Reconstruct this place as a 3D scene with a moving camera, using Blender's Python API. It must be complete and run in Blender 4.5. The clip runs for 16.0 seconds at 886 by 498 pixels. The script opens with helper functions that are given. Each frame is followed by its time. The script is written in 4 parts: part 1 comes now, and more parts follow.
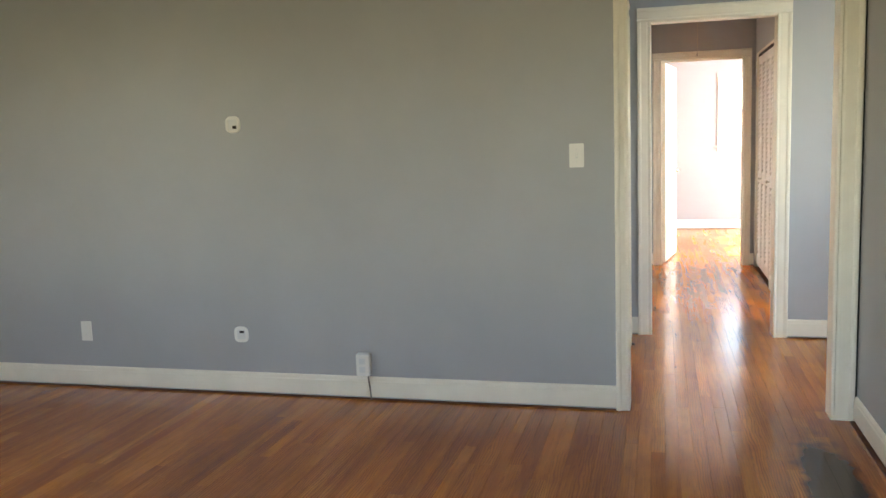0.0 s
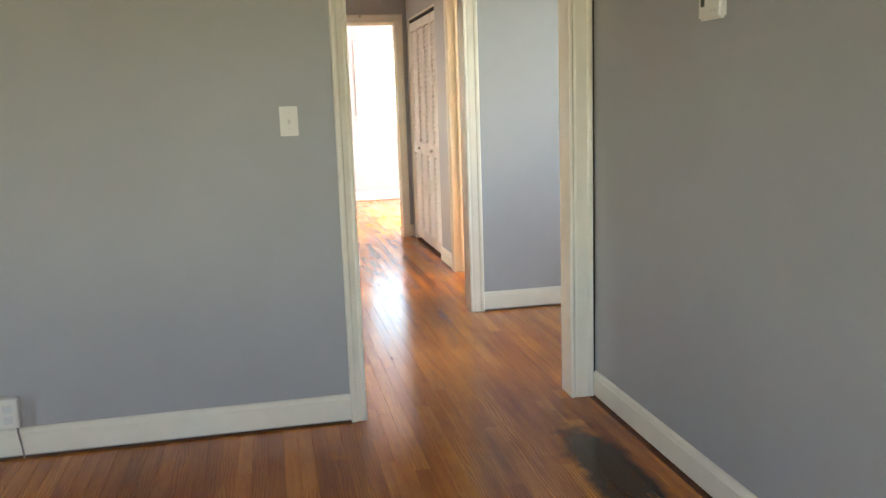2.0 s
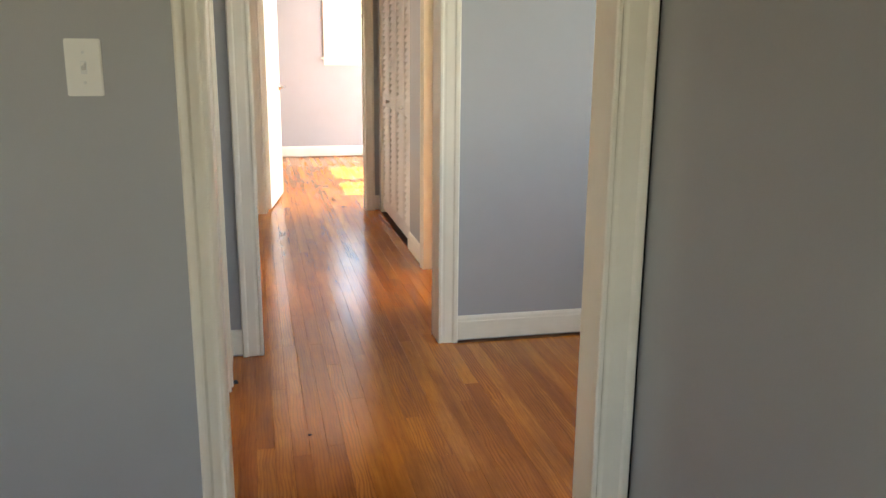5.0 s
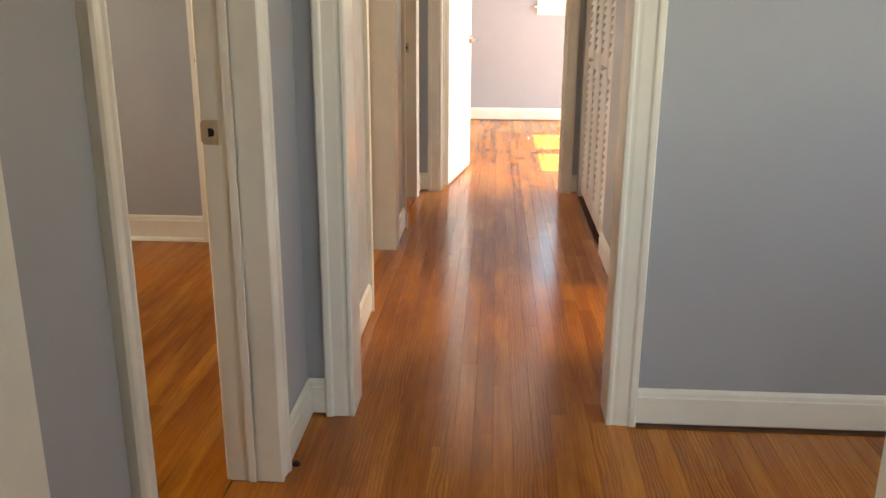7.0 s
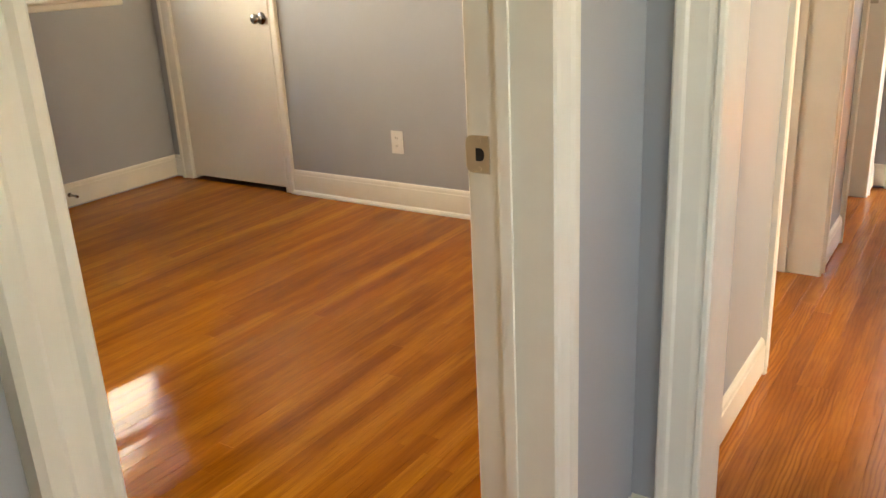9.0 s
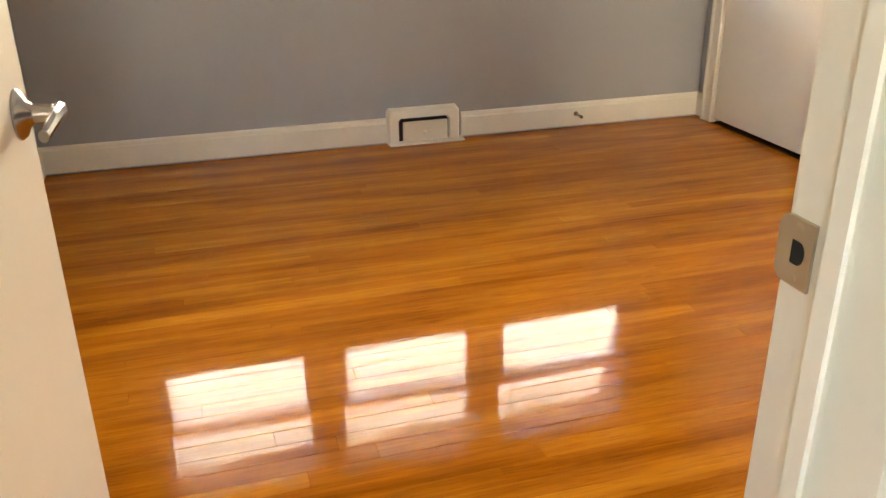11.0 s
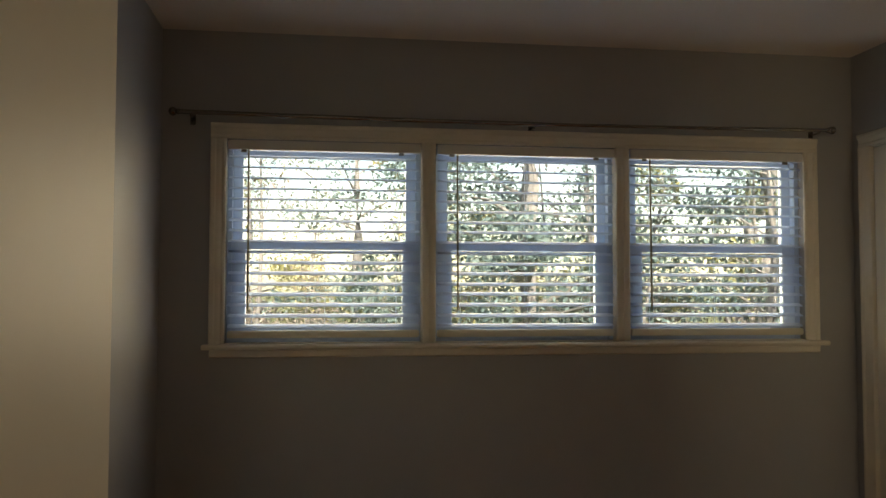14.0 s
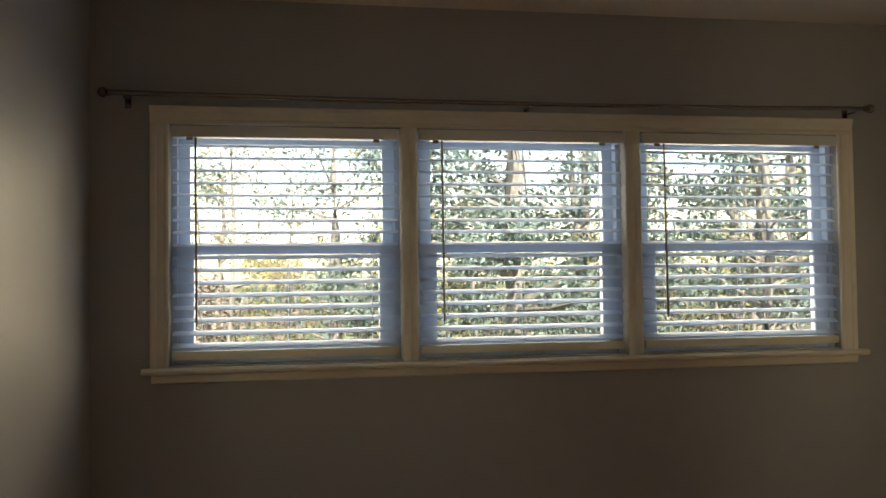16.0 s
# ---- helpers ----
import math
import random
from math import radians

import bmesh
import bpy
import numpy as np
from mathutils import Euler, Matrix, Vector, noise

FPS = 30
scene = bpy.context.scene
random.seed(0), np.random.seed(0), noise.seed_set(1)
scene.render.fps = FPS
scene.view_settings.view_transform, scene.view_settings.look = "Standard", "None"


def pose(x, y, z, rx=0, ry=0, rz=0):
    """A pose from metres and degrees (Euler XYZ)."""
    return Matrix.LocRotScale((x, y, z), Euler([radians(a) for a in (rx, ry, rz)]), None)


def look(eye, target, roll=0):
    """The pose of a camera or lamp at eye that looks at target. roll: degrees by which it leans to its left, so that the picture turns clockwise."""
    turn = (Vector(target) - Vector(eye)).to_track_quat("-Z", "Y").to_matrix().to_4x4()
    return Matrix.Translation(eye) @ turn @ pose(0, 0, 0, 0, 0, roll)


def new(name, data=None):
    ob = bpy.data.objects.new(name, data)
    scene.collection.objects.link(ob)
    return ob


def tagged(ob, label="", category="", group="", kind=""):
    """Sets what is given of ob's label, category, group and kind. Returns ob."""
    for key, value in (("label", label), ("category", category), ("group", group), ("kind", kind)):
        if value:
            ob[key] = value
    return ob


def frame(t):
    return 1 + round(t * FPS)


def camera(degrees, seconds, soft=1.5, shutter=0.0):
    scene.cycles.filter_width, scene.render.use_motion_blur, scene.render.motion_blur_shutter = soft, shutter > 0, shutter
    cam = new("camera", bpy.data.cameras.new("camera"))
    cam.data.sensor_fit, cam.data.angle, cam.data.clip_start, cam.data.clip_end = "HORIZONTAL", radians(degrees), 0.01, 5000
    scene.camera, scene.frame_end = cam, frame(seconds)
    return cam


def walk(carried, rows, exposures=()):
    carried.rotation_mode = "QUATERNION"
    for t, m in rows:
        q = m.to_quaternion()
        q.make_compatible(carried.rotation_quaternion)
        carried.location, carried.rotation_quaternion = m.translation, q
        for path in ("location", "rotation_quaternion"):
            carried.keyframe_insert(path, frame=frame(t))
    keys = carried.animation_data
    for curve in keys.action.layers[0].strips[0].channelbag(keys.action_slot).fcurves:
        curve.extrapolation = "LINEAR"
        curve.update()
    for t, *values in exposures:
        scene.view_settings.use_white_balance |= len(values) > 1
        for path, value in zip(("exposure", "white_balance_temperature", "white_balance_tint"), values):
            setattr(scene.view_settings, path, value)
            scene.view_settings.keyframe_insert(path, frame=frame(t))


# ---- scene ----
cam = camera(55.4, 16.0)
PATH = [
    (0, (0.215, -4.085, 1.339), (-0.287, -2.166, 1.084), -2.0),
    (0.5, (0.063, -3.897, 1.335), (-0.27, -1.947, 1.045), -1.7),
    (1, (-0.114, -3.734, 1.329), (-0.198, -1.758, 1.028), -1.6),
    (1.5, (-0.256, -3.587, 1.318), (-0.025, -1.627, 0.997), -2.0),
    (2, (-0.272, -3.366, 1.302), (0.122, -1.435, 0.957), -2.0),
    (2.5, (-0.27, -3.089, 1.27), (0.237, -1.191, 0.897), -1.5),
    (3, (-0.259, -2.801, 1.28), (0.354, -0.938, 0.887), -1.6),
    (3.2, (-0.232, -2.688, 1.277), (0.393, -0.83, 0.878), -1.5),
    (5.3, (0.263, -1.613, 1.3), (0.604, 0.298, 0.817), 0.3),
    (5.5, (0.338, -1.425, 1.246), (0.615, 0.495, 0.757), -0.1),
    (6, (0.431, -1.167, 1.243), (0.569, 0.762, 0.731), 0.0),
    (6.5, (0.534, -0.95, 1.247), (0.465, 0.973, 0.702), -0.0),
    (7, (0.557, -0.69, 1.234), (0.441, 1.222, 0.658), 0.3),
    (7.5, (0.563, -0.418, 1.233), (0.376, 1.48, 0.631), -0.0),
    (8, (0.632, -0.187, 1.244), (0.179, 1.663, 0.634), -0.2),
    (8.5, (0.621, -0.008, 1.225), (-0.233, 1.684, 0.584), -2.1),
    (9, (0.539, 0.167, 1.217), (-0.513, 1.732, 0.551), -2.9),
    (9.5, (0.514, 0.311, 1.2), (-0.855, 1.606, 0.531), -3.4),
    (9.7, (0.505, 0.398, 1.191), (-0.977, 1.549, 0.498), -2.7),
    (11.8, (0.355, 0.848, 1.21), (-1.506, 1.137, 0.538), -1.3),
    (12, (0.348, 0.848, 1.215), (-1.548, 1.091, 0.626), -1.0),
    (12.5, (0.336, 0.811, 1.256), (-1.615, 1.069, 0.901), -0.3),
    (13, (0.32, 0.81, 1.271), (-1.657, 1.093, 1.164), -0.1),
    (13.5, (0.326, 0.832, 1.299), (-1.654, 1.111, 1.332), 0.0),
    (14, (0.305, 0.848, 1.334), (-1.674, 1.119, 1.426), 0.1),
    (14.5, (0.211, 0.79, 1.384), (-1.764, 1.088, 1.488), -0.3),
    (15, (0.055, 0.773, 1.421), (-1.92, 1.073, 1.51), -0.8),
    (15.5, (-0.068, 0.838, 1.403), (-2.04, 1.164, 1.475), -1.1),
    (16, (-0.252, 0.911, 1.41), (-2.226, 1.229, 1.477), -0.7),
]
# stops and white balance as the clip's camera adapts
EXPOSURES = [(0.0, 3.74, 7800, 9), (3.2, 3.70, 7800, 9), (5.5, 3.18, 8400, 12), (6.5, 3.12, 8500, 12), (7.3, 3.14, 8500, 12), (8.3, 3.34, 8700, 10), (9.0, 3.78, 8600, 9), (9.6, 3.98, 8400, 9), (12.0, 4.48, 7900, 8), (12.5, 3.65, 7700, 8), (12.9, 2.20, 8000, 8), (13.3, 1.52, 8900, 8), (13.8, 1.42, 9300, 8), (14.5, 1.42, 9300, 8), (16.0, 1.62, 9300, 8)]
LIVING_W, LIVING_SIDE_W, KITCHEN_W, KITCHEN_SIDE_W, KITCHEN_FRONT_W, BEHIND_BLIND_W, END_W, BATH_W = 0.90, 0.52, 0.64, 1.7, 0.17, 4.6, 26.0, 5.5
LEAF_ANGLE, SLAT_TILT = 176.0, 17.0
walk(cam, [(t, look(eye, target, lean)) for t, eye, target, lean in PATH], EXPOSURES)

# ---------------------------------------------------------------- world, sun, window light
SUN_EL, SUN_AZ = 42.6, 0.0          # the sun stands over +x
world = bpy.data.worlds.new("world")
scene.world = world
world.use_nodes = True
wt = world.node_tree
sky = wt.nodes.new("ShaderNodeTexSky")
sky.sky_type = "NISHITA"
sky.sun_disc = False
sky.sun_elevation = radians(SUN_EL)
sky.sun_rotation = radians(90 - SUN_AZ)
wt.links.new(sky.outputs[0], wt.nodes["Background"].inputs[0])
wt.nodes["Background"].inputs[1].default_value = 0.15

sun = new("sun", bpy.data.lights.new("sun", "SUN"))
sun.data.energy, sun.data.angle, sun.data.color = 5.0, radians(0.5), (1.0, 0.96, 0.90)
sun.matrix_world = look((20 * math.cos(radians(SUN_EL)), 0, 20 * math.sin(radians(SUN_EL))), (0, 0, 0))


def window_light(name, at, towards, w, h, watts, colour):
    """Sky light standing in a window opening."""
    ob = new(name, bpy.data.lights.new(name, "AREA"))
    ob.data.shape, ob.data.size, ob.data.size_y, ob.data.energy, ob.data.color = "RECTANGLE", w, h, watts, colour
    ob.matrix_world = look(at, towards)
    return ob


window_light("living_window_light", (-0.2, -5.46, 1.5), (-0.2, 0, 1.3), 2.4, 1.3, LIVING_W, (1.0, 0.99, 0.86))
window_light("kitchen_window_light", (2.05, -1.46, 1.55), (2.05, 1, 1.5), 1.3, 1.1, KITCHEN_W, (0.42, 0.71, 1.0))
window_light("kitchen_side_window_light", (2.97, -0.85, 1.75), (0, 0.55, 0.8), 0.62, 0.62, KITCHEN_SIDE_W, (0.42, 0.68, 1.0))
# fill from an unseen opening, added to brighten the vestibule's left wall
window_light("kitchen_front_fill_light", (2.97, 0.62, 1.60), (0, 0.5, 1.1), 0.74, 0.96, KITCHEN_FRONT_W, (0.40, 0.68, 1.0))
# added fill at an unseen opening, lifts the living room's side wall
window_light("living_side_fill_light", (-4.56, -3.2, 1.5), (0, -3.0, 1.2), 1.8, 1.3, LIVING_SIDE_W, (0.97, 1.0, 0.84))
for y in (0.822, 1.782, 2.73):
    window_light("bedroom_sky_light", (-3.800, y + 0.03, 1.53), (0, y + 0.30, 2.20), 0.80, 0.84, BEHIND_BLIND_W, (1.0, 0.90, 0.76))
window_light("end_window_light", (3.05, 6.31, 1.23), (0, 6.31, 1.2), 1.7, 1.6, END_W, (0.74, 0.83, 1.0))
window_light("bath_window_light", (3.05, 2.38, 1.41), (0, 2.38, 1.2), 0.66, 0.40, BATH_W, (1.0, 0.84, 0.62))


# ---------------------------------------------------------------- materials
def material(name, base, rough=0.5, metal=0.0):
    m = bpy.data.materials.new(name)
    m.use_nodes = True
    b = m.node_tree.nodes["Principled BSDF"]
    b.inputs["Base Color"].default_value = (*base, 1)
    b.inputs["Roughness"].default_value = rough
    b.inputs["Metallic"].default_value = metal
    return m, m.node_tree, b


def node(t, kind, **values):
    n = t.nodes.new(kind)
    for key, v in values.items():
        n.inputs[key.replace("_", " ")].default_value = v
    return n


def painted(name, base, rough, spread=0.06, bump=0.05, scale=260.0, patch=1.6):
    """House paint: faint large blotches, roller or brush texture in the relief."""
    m, t, b = material(name, base, rough)
    pos = t.nodes.new("ShaderNodeNewGeometry")
    big = node(t, "ShaderNodeTexNoise", Scale=patch, Detail=4.0, Roughness=0.6)
    fine = node(t, "ShaderNodeTexNoise", Scale=scale, Detail=2.0)
    t.links.new(pos.outputs["Position"], big.inputs["Vector"])
    t.links.new(pos.outputs["Position"], fine.inputs["Vector"])
    ramp = t.nodes.new("ShaderNodeValToRGB")
    ramp.color_ramp.elements[0].position, ramp.color_ramp.elements[1].position = 0.3, 0.7
    ramp.color_ramp.elements[0].color = (*[c * (1 - spread) for c in base], 1)
    ramp.color_ramp.elements[1].color = (*[min(1, c * (1 + spread)) for c in base], 1)
    t.links.new(big.outputs["Fac"], ramp.inputs["Fac"])
    t.links.new(ramp.outputs["Color"], b.inputs["Base Color"])
    rr = node(t, "ShaderNodeMapRange")
    rr.inputs["To Min"].default_value, rr.inputs["To Max"].default_value = rough - 0.06, rough + 0.06
    t.links.new(big.outputs["Fac"], rr.inputs["Value"])
    t.links.new(rr.outputs[0], b.inputs["Roughness"])
    bp = node(t, "ShaderNodeBump", Strength=bump, Distance=0.002)
    t.links.new(fine.outputs["Fac"], bp.inputs["Height"])
    t.links.new(bp.outputs["Normal"], b.inputs["Normal"])
    return m


WALL = painted("wall_paint", (0.384, 0.398, 0.420), 0.46, 0.05, 0.12)
CEIL = painted("ceiling_paint", (0.86, 0.83, 0.78), 0.8, 0.03, 0.15)
TRIM = painted("trim_paint", (0.82, 0.785, 0.69), 0.33, 0.05, 0.10, 90.0, 5.0)
DOOR = painted("door_paint", (0.78, 0.74, 0.65), 0.46, 0.04, 0.06, 120.0, 2.0)
# white sashes: the blue of the sky light is mixed into their colour
SASH = painted("sky_tinted_sash_paint", (0.62, 0.77, 1.0), 0.4, 0.03, 0.04, 90.0, 4.0)
PLASTIC = painted("white_plastic", (0.80, 0.80, 0.77), 0.35, 0.02, 0.0)
LOUVRE = painted("louvre_paint", (0.78, 0.76, 0.72), 0.4, 0.04, 0.05, 90.0, 5.0)
BOXGREY = painted("box_paint", (0.70, 0.72, 0.72), 0.4, 0.04, 0.02)
NICKEL, _t, _b = material("satin_nickel", (0.36, 0.34, 0.32), 0.22, 1.0)
BRASS, _t, _b = material("worn_strike_metal", (0.52, 0.46, 0.36), 0.35, 1.0)
RODMETAL, _t, _b = material("rod_metal", (0.25, 0.235, 0.22), 0.24, 1.0)
DARK, _t, _b = material("dark_gap", (0.012, 0.011, 0.010), 0.9)
LCD, _t, _b = material("display", (0.10, 0.11, 0.09), 0.2)
WANDM, _t, _b = material("wand_plastic", (0.30, 0.29, 0.24), 0.25)
CORD, _t, _b = material("cord_fibre", (0.45, 0.42, 0.38), 0.8)
CABLE, _t, _b = material("grey_cable", (0.25, 0.23, 0.21), 0.5)
EDGE = painted("dark_floor_edge", (0.150, 0.058, 0.020), 0.80, 0.35, 0.1, 60.0, 9.0)
SUB, _t, _b = material("subfloor", (0.10, 0.042, 0.014), 0.9)
EXTW, _t, _b = material("outer_wall", (0.45, 0.42, 0.38), 0.8)

# blind slats let some daylight through; sky blue is put into their colour
BLIND, t, b = material("sky_tinted_slat", (0.60, 0.77, 1.0), 0.35)
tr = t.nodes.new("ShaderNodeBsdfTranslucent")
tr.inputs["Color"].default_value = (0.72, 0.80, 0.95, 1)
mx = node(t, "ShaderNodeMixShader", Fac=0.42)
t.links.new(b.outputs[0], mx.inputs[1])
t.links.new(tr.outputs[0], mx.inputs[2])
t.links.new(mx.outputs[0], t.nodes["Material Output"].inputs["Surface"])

# window glass: clear, with a mirror share by angle
GLASS, t, b = material("window_glass", (1, 1, 1), 0.0)
tp = t.nodes.new("ShaderNodeBsdfTransparent")
tp.inputs["Color"].default_value = (0.95, 0.97, 0.97, 1)
gl = t.nodes.new("ShaderNodeBsdfGlossy")
gl.inputs["Roughness"].default_value = 0.02
fr = node(t, "ShaderNodeFresnel", IOR=1.45)
mx = t.nodes.new("ShaderNodeMixShader")
t.links.new(fr.outputs[0], mx.inputs[0])
t.links.new(tp.outputs[0], mx.inputs[1])
t.links.new(gl.outputs[0], mx.inputs[2])
t.links.new(mx.outputs[0], t.nodes["Material Output"].inputs["Surface"])


def wood_floor(name, tones, gloss, specular, stained, figured, trodden, blotch):
    """Varnished strips: each strip its own tone, grain along y, worn and stained in places."""
    m, t, b = material(name, tones[0], 0.2)
    L = t.links.new
    pos = t.nodes.new("ShaderNodeNewGeometry")
    info = t.nodes.new("ShaderNodeObjectInfo")
    add = t.nodes.new("ShaderNodeMath"); add.operation = "ADD"
    L(info.outputs["Random"], add.inputs[0]); L(pos.outputs["Random Per Island"], add.inputs[1])
    rnd = t.nodes.new("ShaderNodeMath"); rnd.operation = "FRACT"
    L(add.outputs[0], rnd.inputs[0])
    # grain coordinates: drawn out along y, shifted strip by strip
    sep = t.nodes.new("ShaderNodeSeparateXYZ"); L(pos.outputs["Position"], sep.inputs[0])
    shift = node(t, "ShaderNodeMath"); shift.operation = "MULTIPLY"; shift.inputs[1].default_value = 37.0
    L(rnd.outputs[0], shift.inputs[0])
    comb = t.nodes.new("ShaderNodeCombineXYZ")
    gx = t.nodes.new("ShaderNodeMath"); gx.operation = "MULTIPLY"; gx.inputs[1].default_value = 34.0; L(sep.outputs["X"], gx.inputs[0])
    gy = t.nodes.new("ShaderNodeMath"); gy.operation = "MULTIPLY"; gy.inputs[1].default_value = 1.5; L(sep.outputs["Y"], gy.inputs[0])
    L(gx.outputs[0], comb.inputs[0]); L(gy.outputs[0], comb.inputs[1]); L(shift.outputs[0], comb.inputs[2])
    grain = node(t, "ShaderNodeTexNoise", Scale=1.0, Detail=6.0, Roughness=0.65, Distortion=0.6)
    L(comb.outputs[0], grain.inputs["Vector"])
    tone = t.nodes.new("ShaderNodeValToRGB")
    e = tone.color_ramp.elements
    e[0].position, e[0].color = 0.0, (*tones[0], 1)
    e[1].position, e[1].color = 1.0, (*tones[3], 1)
    k = e.new(0.35); k.color = (*tones[1], 1)
    k = e.new(0.75); k.color = (*tones[2], 1)
    L(rnd.outputs[0], tone.inputs["Fac"])
    gr = t.nodes.new("ShaderNodeValToRGB")
    e = gr.color_ramp.elements
    e[0].position, e[0].color = 0.33, (0.50, 0.38, 0.28, 1)
    e[1].position, e[1].color = 0.62, (1, 1, 1, 1)
    L(grain.outputs["Fac"], gr.inputs["Fac"])
    mul = t.nodes.new("ShaderNodeMix"); mul.data_type = "RGBA"; mul.blend_type = "MULTIPLY"; mul.inputs[0].default_value = 0.50
    L(tone.outputs["Color"], mul.inputs[6]); L(gr.outputs["Color"], mul.inputs[7])
    # old water stains and traffic wear, at room scale
    stain = node(t, "ShaderNodeTexNoise", Scale=1.7, Detail=5.0, Roughness=0.62, Distortion=0.4)
    sv = t.nodes.new("ShaderNodeMapping"); sv.inputs["Scale"].default_value = (5.5, 0.6, 1)
    L(pos.outputs["Position"], sv.inputs["Vector"]); L(sv.outputs[0], stain.inputs["Vector"])
    sr = t.nodes.new("ShaderNodeValToRGB")
    e = sr.color_ramp.elements
    e[0].position, e[0].color = 0.33, (0.40, 0.28, 0.20, 1)
    e[1].position, e[1].color = 0.56, (1, 1, 1, 1)
    L(stain.outputs["Fac"], sr.inputs["Fac"])
    mul2 = t.nodes.new("ShaderNodeMix"); mul2.data_type = "RGBA"; mul2.blend_type = "MULTIPLY"; mul2.inputs[0].default_value = stained
    # open pores: short dark flecks along the grain
    fv = t.nodes.new("ShaderNodeCombineXYZ")
    fx = t.nodes.new("ShaderNodeMath"); fx.operation = "MULTIPLY"; fx.inputs[1].default_value = 210.0; L(sep.outputs["X"], fx.inputs[0])
    fy = t.nodes.new("ShaderNodeMath"); fy.operation = "MULTIPLY"; fy.inputs[1].default_value = 9.0; L(sep.outputs["Y"], fy.inputs[0])
    L(fx.outputs[0], fv.inputs[0]); L(fy.outputs[0], fv.inputs[1]); L(shift.outputs[0], fv.inputs[2])
    fleck = node(t, "ShaderNodeTexNoise", Scale=1.0, Detail=3.0, Roughness=0.55)
    L(fv.outputs[0], fleck.inputs["Vector"])
    fr_ = t.nodes.new("ShaderNodeValToRGB")
    e = fr_.color_ramp.elements
    e[0].position, e[0].color = 0.57, (1, 1, 1, 1)
    e[1].position, e[1].color = 0.69, (0.42, 0.30, 0.20, 1)
    L(fleck.outputs["Fac"], fr_.inputs["Fac"])
    pore = t.nodes.new("ShaderNodeMix"); pore.data_type = "RGBA"; pore.blend_type = "MULTIPLY"; pore.inputs[0].default_value = 0.4
    L(mul.outputs[2], pore.inputs[6]); L(fr_.outputs["Color"], pore.inputs[7])
    # softwood figure: dark latewood lines, strong on some strips and faint on others
    wv = t.nodes.new("ShaderNodeCombineXYZ")
    wy = t.nodes.new("ShaderNodeMath"); wy.operation = "MULTIPLY"; wy.inputs[1].default_value = 0.22; L(sep.outputs["Y"], wy.inputs[0])
    L(sep.outputs["X"], wv.inputs[0]); L(wy.outputs[0], wv.inputs[1]); L(shift.outputs[0], wv.inputs[2])
    lines = node(t, "ShaderNodeTexWave", Scale=27.0, Distortion=11.0, Detail=2.0, Detail_Scale=0.6)
    L(wv.outputs[0], lines.inputs["Vector"]); L(shift.outputs[0], lines.inputs["Phase Offset"])
    lr = t.nodes.new("ShaderNodeValToRGB")
    e = lr.color_ramp.elements
    e[0].position, e[0].color = 0.10, (0.45, 0.31, 0.20, 1)
    e[1].position, e[1].color = 0.48, (1, 1, 1, 1)
    L(lines.outputs["Fac"], lr.inputs["Fac"])
    share = t.nodes.new("ShaderNodeMath"); share.operation = "MULTIPLY"; share.inputs[1].default_value = 7.31; L(rnd.outputs[0], share.inputs[0])
    share2 = t.nodes.new("ShaderNodeMath"); share2.operation = "FRACT"; L(share.outputs[0], share2.inputs[0])
    share3 = t.nodes.new("ShaderNodeMath"); share3.operation = "MULTIPLY"; share3.inputs[1].default_value = figured; L(share2.outputs[0], share3.inputs[0])
    fig = t.nodes.new("ShaderNodeMix"); fig.data_type = "RGBA"; fig.blend_type = "MULTIPLY"
    L(share3.outputs[0], fig.inputs[0]); L(pore.outputs[2], fig.inputs[6]); L(lr.outputs["Color"], fig.inputs[7])
    # trodden greyer track down the middle of the hall, ragged at its edge
    td = t.nodes.new("ShaderNodeVectorMath"); td.operation = "SUBTRACT"; td.inputs[1].default_value = (0.57, 2.2, 0)
    L(pos.outputs["Position"], td.inputs[0])
    ts = t.nodes.new("ShaderNodeVectorMath"); ts.operation = "MULTIPLY"; ts.inputs[1].default_value = (2.4, 0.42, 0); L(td.outputs[0], ts.inputs[0])
    tl = t.nodes.new("ShaderNodeVectorMath"); tl.operation = "LENGTH"; L(ts.outputs[0], tl.inputs[0])
    tn = node(t, "ShaderNodeTexNoise", Scale=5.0, Detail=4.0); L(pos.outputs["Position"], tn.inputs["Vector"])
    ta = t.nodes.new("ShaderNodeMath"); ta.operation = "ADD"; L(tl.outputs["Value"], ta.inputs[0]); L(tn.outputs["Fac"], ta.inputs[1])
    tm = t.nodes.new("ShaderNodeMapRange"); tm.inputs["From Min"].default_value = 0.8; tm.inputs["From Max"].default_value = 1.6
    tm.inputs["To Min"].default_value = trodden; tm.inputs["To Max"].default_value = 0.0
    L(ta.outputs[0], tm.inputs["Value"])
    trod = t.nodes.new("ShaderNodeMix"); trod.data_type = "RGBA"; trod.blend_type = "MULTIPLY"; trod.inputs[7].default_value = (0.62, 0.80, 1.0, 1)
    L(tm.outputs[0], trod.inputs[0]); L(fig.outputs[2], trod.inputs[6])
    L(trod.outputs[2], mul2.inputs[6]); L(sr.outputs["Color"], mul2.inputs[7])
    # the black stain beside the living room's side wall
    d = t.nodes.new("ShaderNodeVectorMath"); d.operation = "SUBTRACT"; d.inputs[1].default_value = (0.845, -0.84, 0)
    L(pos.outputs["Position"], d.inputs[0])
    ds = t.nodes.new("ShaderNodeVectorMath"); ds.operation = "MULTIPLY"; ds.inputs[1].default_value = (8.5, 1.75, 0)
    L(d.outputs[0], ds.inputs[0])
